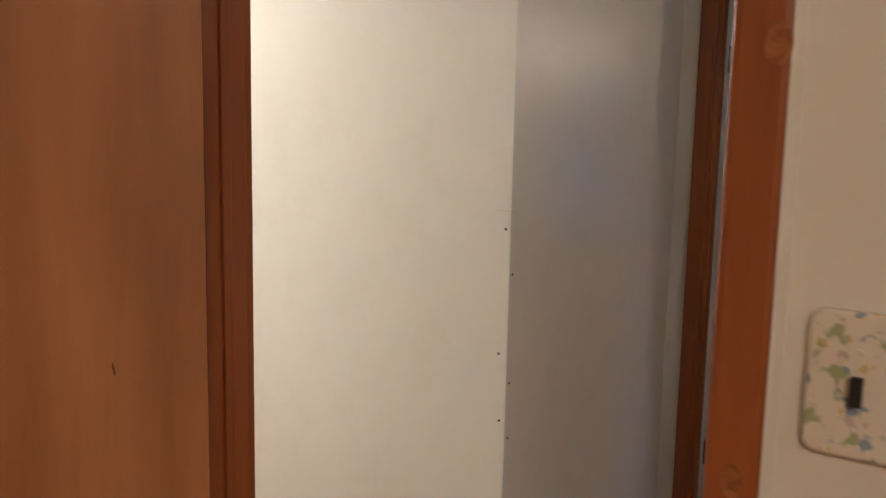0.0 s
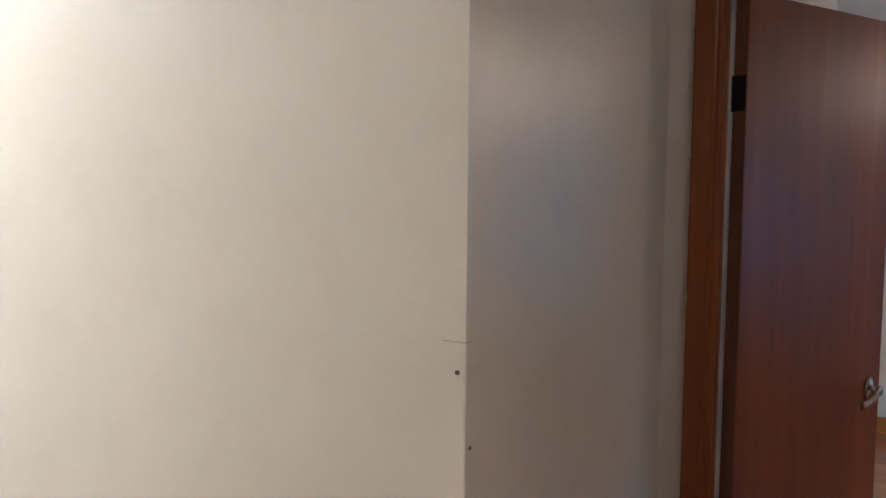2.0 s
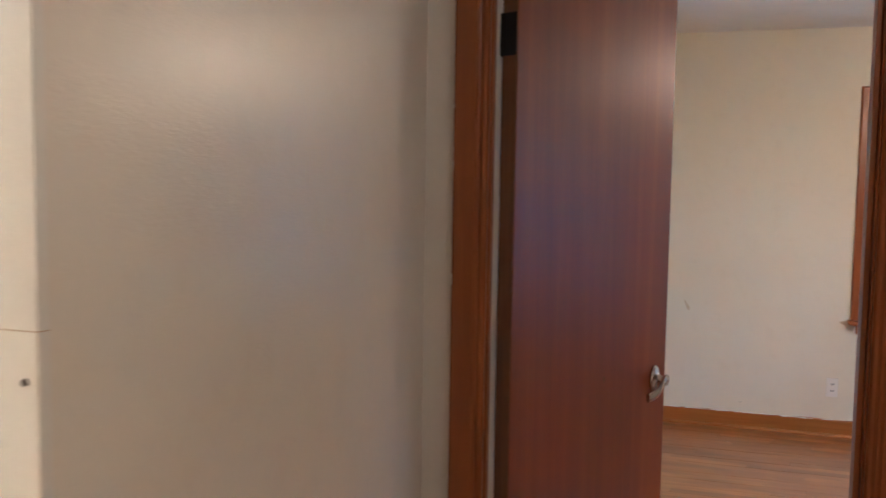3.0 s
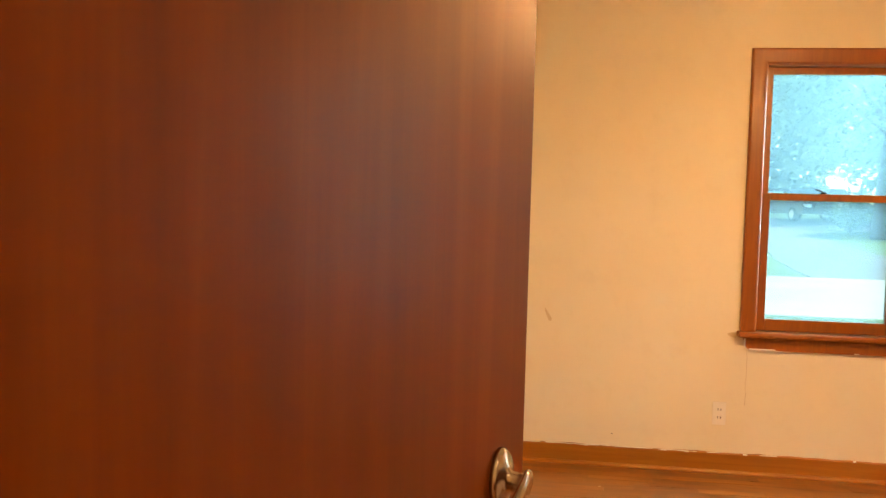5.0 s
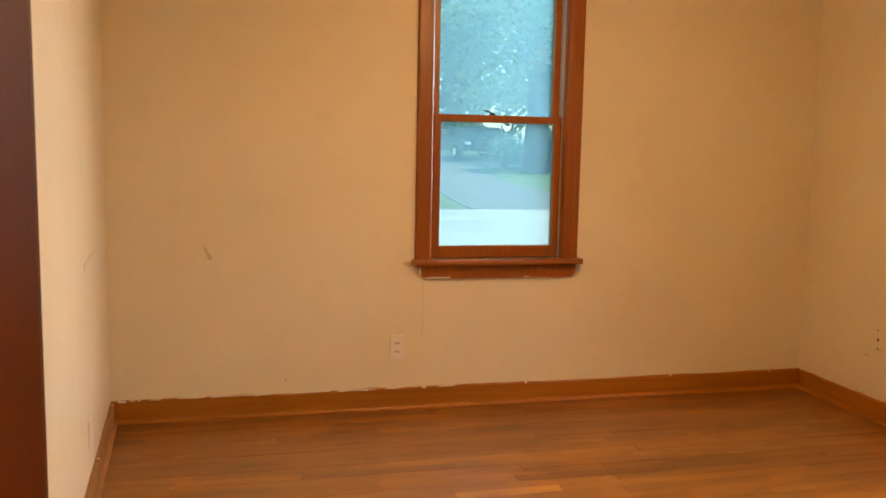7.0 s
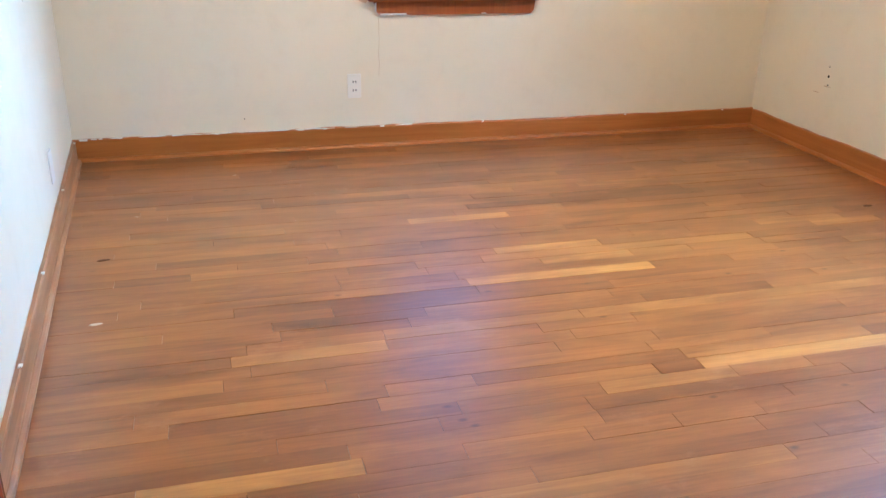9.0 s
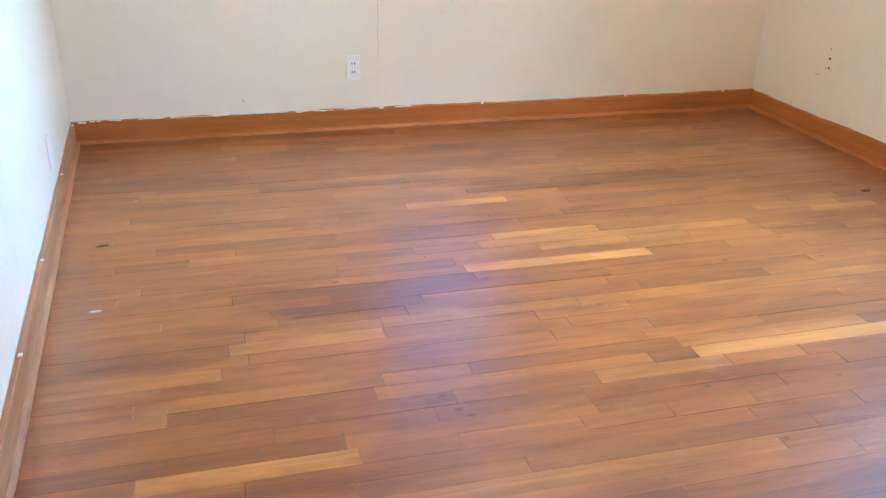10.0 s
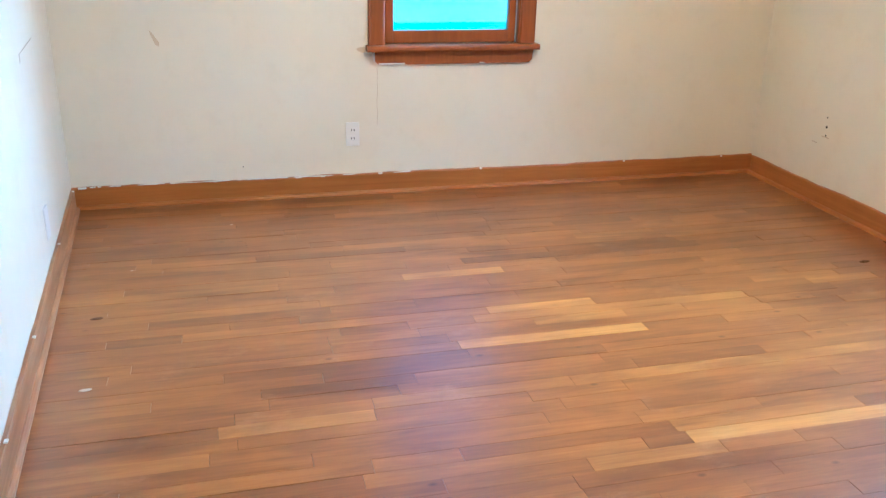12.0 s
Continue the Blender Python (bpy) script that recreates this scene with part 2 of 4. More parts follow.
def ground_mat(name, a, c, scale, rough=0.9):
    m, n, l, b = mat(name, a, rough)
    v = coords(n, l, (1, 1, 1))
    t = noise_tex(n, l, v, scale, 6, 0.65)
    t2 = noise_tex(n, l, v, scale * 0.08, 3, 0.5)
    r = ramp(n, l, t.outputs[0], [(0.3, a), (0.7, c)])
    r2 = ramp(n, l, t2.outputs[0], [(0.3, (0.75, 0.75, 0.75)), (0.7, (1.15, 1.15, 1.15))])
    l.new(mix(n, l, r.outputs[0], r2.outputs[0], 0.8, "MULTIPLY"), b.inputs["Base Color"])
    bump(n, l, b, t.outputs[0], 0.5, 0.02)
    return m


GRASS = ground_mat("lawn_grass", (0.045, 0.085, 0.022), (0.10, 0.16, 0.05), 6)
ROAD = ground_mat("pale_concrete", (0.3, 0.31, 0.31), (0.38, 0.39, 0.39), 9)
# darker than the street: the driveway's shade is put into its colour
SHADED_DRIVE = ground_mat("shaded_driveway", (0.10, 0.1, 0.11), (0.15, 0.15, 0.16), 9)
BARK = ground_mat("bark", (0.06, 0.045, 0.035), (0.12, 0.09, 0.07), 8)


def leaf_mat():
    m, n, l, b = mat("leaves", (0.06, 0.11, 0.03), 0.5)
    g = n.new("ShaderNodeNewGeometry")
    r = ramp(n, l, g.outputs["Random Per Island"], [(0.0, (0.06, 0.12, 0.06)), (0.6, (0.1, 0.18, 0.1)), (1.0, (0.15, 0.24, 0.15))])
    l.new(r.outputs[0], b.inputs["Base Color"])
    glow = n.new("ShaderNodeBsdfTranslucent")
    l.new(r.outputs[0], glow.inputs[0])
    both = n.new("ShaderNodeMixShader")
    both.inputs[0].default_value = 0.4
    l.new(b.outputs[0], both.inputs[1])
    l.new(glow.outputs[0], both.inputs[2])
    l.new(both.outputs[0], n["Material Output"].inputs[0])
    return m


LEAF = leaf_mat()


# ---- mesh helpers ----
def box(x0, x1, y0, y1, z0, z1, bevel=0.0, into=None):
    bm = into or bmesh.new()
    geo = bmesh.ops.create_cube(bm, size=1.0, matrix=Matrix.Translation(((x0 + x1) / 2, (y0 + y1) / 2, (z0 + z1) / 2)) @ Matrix.Diagonal((x1 - x0, y1 - y0, z1 - z0, 1)))
    if bevel:
        edges = list({e for v in geo["verts"] for e in v.link_edges})
        bmesh.ops.bevel(bm, geom=edges, offset=bevel, segments=2, profile=0.6, affect="EDGES")
    return bm


def sweep(profile, length, place):
    """A closed profile of (u, v) drawn along w for a length; place maps (u, v, w) to the world."""
    bm = bmesh.new()
    a = [bm.verts.new(place(u, v, 0)) for u, v in profile]
    b = [bm.verts.new(place(u, v, length)) for u, v in profile]
    k = len(profile)
    for i in range(k):
        bm.faces.new((a[i], a[(i + 1) % k], b[(i + 1) % k], b[i]))
    bm.faces.new(a)
    bm.faces.new(b[::-1])
    bmesh.ops.recalc_face_normals(bm, faces=bm.faces)
    return bm


def tube(rings, sides=12, bm=None, cap=True):
    """Skin over rings of (centre, radius, axis_u, axis_v)."""
    bm = bm or bmesh.new()
    rows = []
    for c, r, u, v in rings:
        c, u, v = Vector(c), Vector(u), Vector(v)
        ru, rv = r if isinstance(r, tuple) else (r, r)
        rows.append([bm.verts.new(c + u * (ru * math.cos(a)) + v * (rv * math.sin(a))) for a in (2 * math.pi * i / sides for i in range(sides))])
    for p, q in zip(rows, rows[1:]):
        for i in range(sides):
            bm.faces.new((p[i], p[(i + 1) % sides], q[(i + 1) % sides], q[i])).smooth = True
    if cap:
        bm.faces.new(rows[0][::-1])
        bm.faces.new(rows[-1])
    bmesh.ops.recalc_face_normals(bm, faces=bm.faces)
    return bm


def part(name, bm, material, parent=None, label=""):
    me = bpy.data.meshes.new(name)
    bm.to_mesh(me)
    bm.free()
    me.materials.append(material)
    ob = new(name, me)
    if parent is not None:
        ob.parent = parent
        ob.matrix_parent_inverse = parent.matrix_basis.inverted()
    if label:
        tagged(ob, label)
    return ob


def thing(name, place, label, category, group="", kind=""):
    ob = new(name)
    ob.matrix_basis = Matrix.Translation(place)
    ob.empty_display_size = 0.1
    return tagged(ob, label, category, group, kind)


def structure(name, bm, material, label, category):
    return tagged(part(name, bm, material), label, category, "", "structure")


# ---- the shell ----
CEILING = 2.44
RX = 3.475          # bedroom, right wall
HY, RY = -3.993, -3.893      # wall with the bedroom door: hall face, room face
JL, JR, HEAD = 0.128, 0.779, 2.005
WX0, WX1, WZ0, WZ1 = 1.434, 2.094, 0.715, 2.036     # window opening
GX, GX2, WY = 0.045, 0.0, -5.033      # hall corner: side face, front face
AY0, AY1 = -5.87, -5.78     # wall of the first room
AL, AR = 0.073, 0.759

w = box(-0.12, WX0, 0, 0.14, 0, CEILING)
for b in ((WX1, RX + 0.12, 0, 0.14, 0, CEILING), (WX0, WX1, 0, 0.14, 0, WZ0), (WX0, WX1, 0, 0.14, WZ1, CEILING)):
    box(*b, into=w)
structure("wall_north", w, WALL, "cream painted plaster bedroom wall around a window", "wall")
BEND = [(0.0, 0.0), (-2.5, 0.142), (-3.9, 0.05)]


def west(y):
    """The bedroom's side wall leans into the room and back again."""
    for (ya, xa), (yb, xb) in zip(BEND, BEND[1:]):
        if y >= yb:
            return xa + (xb - xa) * (y - ya) / (yb - ya)
    return BEND[-1][1]


w = bmesh.new()
ring_a = [w.verts.new((west(q), q, 0)) for q in (0.0, -2.5, RY)] + [w.verts.new((-0.12, q, 0)) for q in (RY, 0.0)]
ring_b = [w.verts.new((v.co.x, v.co.y, CEILING)) for v in ring_a]
for k in range(5):
    w.faces.new((ring_a[k], ring_a[(k + 1) % 5], ring_b[(k + 1) % 5], ring_b[k]))
w.faces.new(ring_a)
w.faces.new(ring_b[::-1])
bmesh.ops.recalc_face_normals(w, faces=w.faces)
structure("wall_west", w, WALL, "cream painted plaster bedroom side wall", "wall")
EY0, EY1 = -2.331, -1.671     # opening of the second window
w = box(RX, RX + 0.12, RY, EY0, 0, CEILING)
for b in ((RX, RX + 0.12, EY1, 0, 0, CEILING), (RX, RX + 0.12, EY0, EY1, 0, WZ0), (RX, RX + 0.12, EY0, EY1, WZ1, CEILING)):
    box(*b, into=w)
structure("wall_east", w, WALL, "cream painted plaster bedroom wall with old screw holes", "wall")
w = box(-0.12, JL - 0.02, HY, RY, 0, CEILING)
for b in ((JR + 0.02, RX + 0.12, HY, RY, 0, CEILING), (JL - 0.02, JR + 0.02, HY, RY, HEAD + 0.02, CEILING)):
    box(*b, into=w)
structure("wall_south", w, HALL, "cream painted wall with the bedroom doorway", "wall")
w = box(GX - 0.1, GX, WY + 0.012, HY, 0, CEILING)
for v in w.verts:
    if v.co.y > HY - 0.01:
        v.co.x += GX2 - GX
structure("wall_hall_side", w, HALL_SIDE, "semi-gloss cream hall wall beside the bedroom door", "wall")
structure("wall_hall_front", box(-2.6, GX, WY, WY + 0.012, 0, CEILING), HALL, "cream painted wallboard hall wall with nail heads", "wall")
structure("wall_hall_end", box(-2.72, -2.6, AY1, WY, 0, CEILING), HALL, "plain cream hall end wall", "wall")
structure("wall_hall_east", box(1.75, 1.87, AY1, HY, 0, CEILING), HALL, "plain cream hall wall", "wall")
w = box(-2.72, AL - 0.02, AY0, AY1, 0, CEILING)
for b in ((AR + 0.02, 3.4, AY0, AY1, 0, CEILING), (AL - 0.02, AR + 0.02, AY0, AY1, 2.03, CEILING)):
    box(*b, into=w)
structure("wall_first_room", w, HALL, "off-white wall with an open doorway and light switch", "wall")
structure("wall_first_room_west", box(-0.12, 0.0, -9.2, AY0, 0, CEILING), WALL, "plain off-white wall", "wall")
structure("wall_first_room_east", box(3.4, 3.52, -9.2, AY1, 0, CEILING), WALL, "plain off-white wall", "wall")
structure("wall_first_room_south", box(-0.12, 3.52, -9.32, -9.2, 0, CEILING), WALL, "plain off-white wall", "wall")
structure("ceiling", box(-0.12, RX + 0.12, HY, 0.14, CEILING, CEILING + 0.1), CEIL, "cream painted bedroom ceiling", "ceiling")
structure("ceiling_hall", box(-2.72, RX + 0.12, -9.32, HY, CEILING, CEILING + 0.1), CEIL, "cream painted hall ceiling", "ceiling")
structure("roof", box(-4, 5, -10, 0.5, CEILING + 0.12, CEILING + 0.3), BARK, "plain dark roof over the rooms", "roof")
structure("floor_hall", box(-2.72, RX + 0.12, -9.32, RY - 0.05, -0.1, 0.0), FLOOR, "orange-brown wooden hall floor", "floor")
floor = structure("floor", box(-0.12, RX + 0.12, RY - 0.05, 0.14, -0.1, -0.008), GAP, "worn orange-brown strip oak bedroom floor", "floor")

# corner bead and nails on the hall corner
bead = structure("trim_corner", sweep([(-0.002, 0.002), (-0.028, 0.002), (-0.028, -0.0006), (-0.002, -0.0016), (0.0012, -0.0012), (0.0016, 0.002), (0.0004, 0.012), (-0.002, 0.012)], 1.362,
                 lambda u, v, h: (GX + u, WY + v, h)), HALL, "cracked cream corner strip with nail heads", "trim")
for z, x, y in ((1.324, GX - 0.011, WY - 0.003), (0.9, GX - 0.014, WY - 0.003), (1.05, GX - 0.02, WY - 0.003)):
    part("nail", tube([((x, y + 0.003, z), 0.0035, (1, 0, 0), (0, 0, 1)), ((x, y, z), 0.0028, (1, 0, 0), (0, 0, 1))], 8), NAIL, bead, "small rusty nail head")
for z in (1.226, 0.86, 0.985):
    part("nail", tube([((GX - 0.001, WY + 0.011, z), 0.0035, (0, 1, 0), (0, 0, 1)), ((GX + 0.002, WY + 0.011, z), 0.0028, (0, 1, 0), (0, 0, 1))], 8), NAIL, bead, "small rusty nail head")


part("crack", box(GX - 0.034, GX + 0.0022, WY - 0.0014, WY + 0.01, 1.3622, 1.3628), SMUDGE, bead, "hairline crack at the top of the strip")


# ---- doorways ----
# door casing: flat board with a beaded inner edge; u across (0 = inner edge), v proud of the wall
CASING = [(0.0, 0.0), (0.0, 0.008), (0.004, 0.013), (0.009, 0.014), (0.013, 0.012), (0.016, 0.0095), (0.02, 0.0115), (0.024, 0.017), (0.06, 0.019), (0.064, 0.017), (0.066, 0.012), (0.066, 0.0)]


FLAT = [(0.0, 0.0), (0.0, 0.013), (0.003, 0.0165), (0.008, 0.018), (0.041, 0.018), (0.046, 0.015), (0.047, 0.0)]


def casing(name, x, sign, y, face, z0, z1, group, profile=CASING):
    """Upright casing whose inner edge stands at x; sign: side to which it widens; face: -1 or 1, the way it stands proud."""
    return part(name, sweep(profile, z1 - z0, lambda u, v, h: (x + sign * u, y + face * v, z0 + h)), TRIM, group)


frame_b = tagged(new("door_frame"), "reddish-brown stained wooden door frame with chipped paint edges", "door frame", "", "structure")
casing("casing", JL - 0.004, -1, HY, -1, 0, HEAD + 0.07, frame_b)
casing("casing", JR + 0.004, 1, HY, -1, 0, HEAD + 0.07, frame_b)
casing("casing", JL - 0.004, -1, RY, 1, 0, HEAD + 0.07, frame_b)
casing("casing", JR + 0.004, 1, RY, 1, 0, HEAD + 0.07, frame_b)
for y, f in ((HY, -1), (RY, 1)):
    part("head_casing", sweep(CASING, JR - JL + 0.008, lambda u, v, h: (JL - 0.004 + h, y + f * v, HEAD + 0.004 + u)), TRIM, frame_b)
part("jamb", box(JL - 0.02, JL, HY, RY, 0, HEAD, 0.002), TRIM, frame_b)
part("jamb", box(JR, JR + 0.02, HY, RY, 0, HEAD, 0.002), TRIM, frame_b)
part("head_jamb", box(JL - 0.02, JR + 0.02, HY + 0.001, RY - 0.001, HEAD, HEAD + 0.02), TRIM, frame_b)
part("stop", box(JL, JL + 0.0015, HY + 0.004, HY + 0.019, 0, HEAD), TRIM, frame_b)
part("stop", box(JR - 0.01, JR, HY + 0.012, HY + 0.046, 0, HEAD, 0.002), TRIM, frame_b)
# pale strip standing for the lit bedroom wall glimpsed through the hinge gap
part("lit_gap_strip", box(JL, JL + 0.0012, HY + 0.0195, RY - 0.001, 0, HEAD), CHIPPED, frame_b, "cream strip in place of the bright gap beside the door")
random.seed(5)
for z in (1.513, 1.30, 1.29, 0.915, 0.784, 1.72, 1.36, 1.54, 0.5, 1.62):
    h, d = random.uniform(0.004, 0.011), random.uniform(0.0015, 0.004)
    part("paint_chip", box(JL - 0.0705, JL - 0.0705 + d, HY - 0.0195, HY - 0.008, z, z + h, 0.0006), CHIPPED, frame_b, "chip of cream paint")
for z in (1.62, 1.0, 0.72):
    part("paint_chip", box(JR + 0.064, JR + 0.0705, HY - 0.0198, HY - 0.008, z, z + 0.011, 0.0006), CHIPPED, frame_b, "chip of cream paint")

# the bedroom door stands open by about sixty-three degrees
HX, HYY, DW, DT, DH = 0.164, -3.953, 0.641, 0.035, 1.985
DU = Vector((0.266, 0.583, 0)).normalized()
DN = Vector((DU.y, -DU.x, 0))
door = thing("bedroom_door", (HX, HYY, 0), "mahogany-stained flush wooden door, half open, with lever handle", "door")


def on_door(u, v, z):
    """u along the door from its hinges, v out of its hall face."""
    return Vector((HX, HYY, z)) + DU * u + DN * v


def door_box(u0, u1, v0, v1, z0, z1, bevel=0.0):
    bm = box(u0, u1, v0, v1, z0, z1, bevel)
    for vert in bm.verts:
        vert.co = on_door(*vert.co)
    bmesh.ops.recalc_face_normals(bm, faces=bm.faces)
    return bm


part("slab", door_box(0.002, DW - 0.002, -DT, 0, 0.012, DH, 0.0015), DOOR, door)
part("hinge_edge", door_box(0.0, 0.0018, -DT + 0.001, -0.001, 0.013, DH - 0.001), EDGE, door, "unvarnished brown door edge")
part("latch_edge", door_box(DW - 0.0018, DW, -DT + 0.001, -0.001, 0.013, DH - 0.001), EDGE, door, "brown door edge")
for z in (1.723, 0.482):
    hinge = part("hinge", door_box(-0.0022, -0.0002, -DT - 0.004, -0.001, z, z + 0.08, 0.0005), IRON, door, "dark painted steel hinge")
    for k in range(5):
        part("knuckle", tube([(on_door(-0.002, -DT - 0.004, z + 0.016 * k + 0.0006), 0.0055, (1, 0, 0), (0, 1, 0)), (on_door(-0.002, -DT - 0.004, z + 0.016 * k + 0.0154), 0.0055, (1, 0, 0), (0, 1, 0))], 10), IRON, hinge)
    part("jamb_leaf", box(JL + 0.0002, JL + 0.002, RY - 0.045, RY - 0.004, z, z + 0.08), IRON, hinge)
KU, KZ = DW - 0.058, 1.012
up, out = Vector((0, 0, 1)), DN
lever = part("door_handle", tube([(on_door(KU, v, KZ), (r * 0.62, r), DU, up) for v, r in ((0, 0.035), (0.004, 0.035), (0.008, 0.031), (0.011, 0.018), (0.014, 0.0115), (0.032, 0.0105), (0.037, 0.011))], 24), NICKEL, door, "satin nickel lever handle with oval rosette")
ring = []
for i in range(15):
    q = i / 14
    ring.append((on_door(KU + 0.006 - 0.082 * q, 0.034 + 0.014 * math.sin(q * 2.8) - 0.012 * q, KZ + 0.004 - 0.034 * q * q + 0.006 * math.sin(q * 6.3)), (0.0048, 0.0125 - 0.003 * abs(q - 0.6)), tuple(out), (0, 0, 1)))
part("lever", tube(ring, 14), NICKEL, lever)
part("latch_plate", door_box(DW, DW + 0.0015, -DT + 0.006, -0.006, KZ - 0.028, KZ + 0.028, 0.0004), NICKEL, door)
part("dent", door_box(0.345, 0.352, -0.0002, 0.0006, 1.04, 1.055, 0.0002), EDGE, door, "small dent in the veneer")

# first room: frame and its door folded back
frame_a = tagged(new("door_frame_first"), "orange-brown stained door frame with knots", "door frame", "", "structure")
part("jamb", box(AL - 0.02, AL, AY0, AY1, 0, 2.03, 0.002), TRIM, frame_a)
part("stop", box(AL, AL + 0.006, AY0 + 0.045, AY1 - 0.03, 0, 2.02, 0.002), TRIM, frame_a)
part("jamb", box(AR, AR + 0.02, AY0, AY1, 0, 2.03, 0.002), TRIM, frame_a)
part("head_jamb", box(AL - 0.02, AR + 0.02, AY0 + 0.001, AY1 - 0.001, 2.01, 2.03), TRIM, frame_a)
casing("casing", AL - 0.004, -1, AY1, 1, 0, 2.08, frame_a, FLAT)
casing("casing", AR + 0.004, 1, AY1, 1, 0, 2.08, frame_a, FLAT)
casing("casing", AR + 0.004, 1, AY0, -1, 0, 2.08, frame_a, FLAT)
casing("casing", AL - 0.004, -1, AY0, -1, 0, 2.08, frame_a, FLAT)
part("paint_lip", sweep([(0.0, 0.0), (0.0, 0.017), (0.003, 0.014), (0.006, 0.004), (0.007, 0.0)], 2.08, lambda u, v, h: (AR + 0.0512 + u, AY0 - v, h)), CHIPPED, frame_a, "white wall paint lapped onto the casing edge")
KNOT = wood("knot_wood", (0.16, 0.045, 0.006), (0.36, 0.13, 0.02), (0.48, 0.2, 0.04), grain=(1, 1, 1), scale=60, rough=0.4)
for x, z, r in ((0.8, 1.598, 0.019), (0.788, 1.246, 0.016)):
    part("knot", tube([((x, AY0 - 0.0176, z), (r * 0.6, r), (1, 0, 0), (0, 0, 1)), ((x, AY0 - 0.0184, z), (r * 0.5, r * 0.85), (1, 0, 0), (0, 0, 1))], 14), KNOT, frame_a, "pale oval wood knot")
door_a = thing("plywood_door", (0.1, -6.2, 0), "brown plywood flush door folded back into the room", "door")
part("slab", box(0.083, 0.118, -6.545, -5.886, 0.012, 2.0, 0.0015), PLY, door_a)
part("hinge_edge", box(0.085, 0.116, -5.8858, -5.884, 0.014, 1.998), EDGE, door_a, "dark door edge")

part("knot", tube([((0.1179, -6.02, 1.246), (0.0016, 0.009), (0, 1, 0.25), (0, -0.2, 1)), ((0.1184, -6.02, 1.246), (0.0009, 0.006), (0, 1, 0.25), (0, -0.2, 1))], 10), EDGE, door_a, "small dark knot in the veneer")

# switch plate
plate = thing("light_switch", (0.9, AY0, 1.3), "hand-painted flowered ceramic switch plate with black toggle", "light switch")
PX, PZ = 0.874, 1.338
bm = box(PX - 0.0375, PX + 0.0375, AY0 - 0.01, AY0, PZ - 0.054, PZ + 0.06)
bmesh.ops.bevel(bm, geom=[e for e in bm.edges if abs(e.verts[0].co.y - e.verts[1].co.y) > 0.005], offset=0.011, segments=5, profile=0.5, affect="EDGES")
bmesh.ops.bevel(bm, geom=[e for e in bm.edges if all(v.co.y < AY0 - 0.009 for v in e.verts)], offset=0.0035, segments=3, profile=0.5, affect="EDGES")
part("plate", bm, CERAMIC, plate)
for z in (PZ + 0.03, PZ - 0.03):
    part("screw", tube([((PX, AY0 - 0.0099, z), 0.0028, (1, 0, 0), (0, 0, 1)), ((PX, AY0 - 0.0112, z), 0.002, (1, 0, 0), (0, 0, 1))], 10), CHIPPED, plate, "painted plate screw")
part("toggle", box(PX - 0.0045, PX + 0.0045, AY0 - 0.017, AY0 - 0.0101, PZ - 0.0115, PZ + 0.0115, 0.0015), BLACK, plate, "black toggle")

# ---- window ----
win = thing("window_1", (1.763, 0, WZ0), "double-hung wooden window with red-brown casing, closed", "window", "", "structure")
WC = [(0.0, 0.0), (0.0, 0.012), (0.006, 0.0185), (0.014, 0.02), (0.066, 0.022), (0.073, 0.019), (0.076, 0.012), (0.076, 0.0)]


def mitred(u_dir, corner_a, corner_b, flip):
    """One side of the casing between two corners, mitred at both ends (u outwards)."""
    bm = bmesh.new()
    rows = []
    for (cx, cz), s in ((corner_a, -1), (corner_b, 1)):
        row = []
        for u, v in WC:
            x, z = cx + u_dir[0] * u, cz + u_dir[1] * u
            if flip[0]:
                x += s * u * flip[0]
            if flip[1]:
                z += s * u * flip[1]
            row.append(bm.verts.new((x, -v, z)))
        rows.append(row)
    k = len(WC)
    for i in range(k):
        bm.faces.new((rows[0][i], rows[0][(i + 1) % k], rows[1][(i + 1) % k], rows[1][i]))
    bm.faces.new(rows[0])
    bm.faces.new(rows[1][::-1])
    bmesh.ops.recalc_face_normals(bm, faces=bm.faces)
    return bm


def side_casing(x, s):
    bm = bmesh.new()
    low = [bm.verts.new((x + s * u, -v, WZ0)) for u, v in WC]
    top = [bm.verts.new((x + s * u, -v, WZ1 - 0.018 + u)) for u, v in WC]
    k = len(WC)
    for i in range(k):
        bm.faces.new((low[i], low[(i + 1) % k], top[(i + 1) % k], top[i]))
    bm.faces.new(low)
    bm.faces.new(top[::-1])
    bmesh.ops.recalc_face_normals(bm, faces=bm.faces)
    return bm


part("casing", side_casing(WX0 - 0.0, -1), TRIM, win)
part("casing", side_casing(WX1 + 0.0, 1), TRIM, win)
part("head_casing", mitred((0, 1), (WX0, WZ1 - 0.018), (WX1, WZ1 - 0.018), (1, 0)), TRIM, win)
stool = part("window_sill", sweep([(0.11, 0.0), (-0.055, 0.0), (-0.062, -0.006), (-0.063, -0.018), (-0.058, -0.025), (0.11, -0.025)], WX1 - WX0 + 0.176, lambda u, v, h: (WX0 - 0.088 + h, u, WZ0 + v)), TRIM, win)
bm = bmesh.new()
prof = [(WX0 - 0.062, 0.0), (WX0 - 0.045, -0.052), (WX0 - 0.03, -0.066), (WX1 + 0.05, -0.066), (WX1 + 0.066, -0.05), (WX1 + 0.072, 0.0)]
front = [bm.verts.new((x, -0.018, WZ0 - 0.025 + z)) for x, z in prof]
back = [bm.verts.new((x, 0, WZ0 - 0.025 + z)) for x, z in prof]
for i in range(6):
    bm.faces.new((front[i], front[(i + 1) % 6], back[(i + 1) % 6], back[i]))
bm.faces.new(front)
bm.faces.new(back[::-1])
bmesh.ops.recalc_face_normals(bm, faces=bm.faces)
apron = part("apron", bm, TRIM, win)
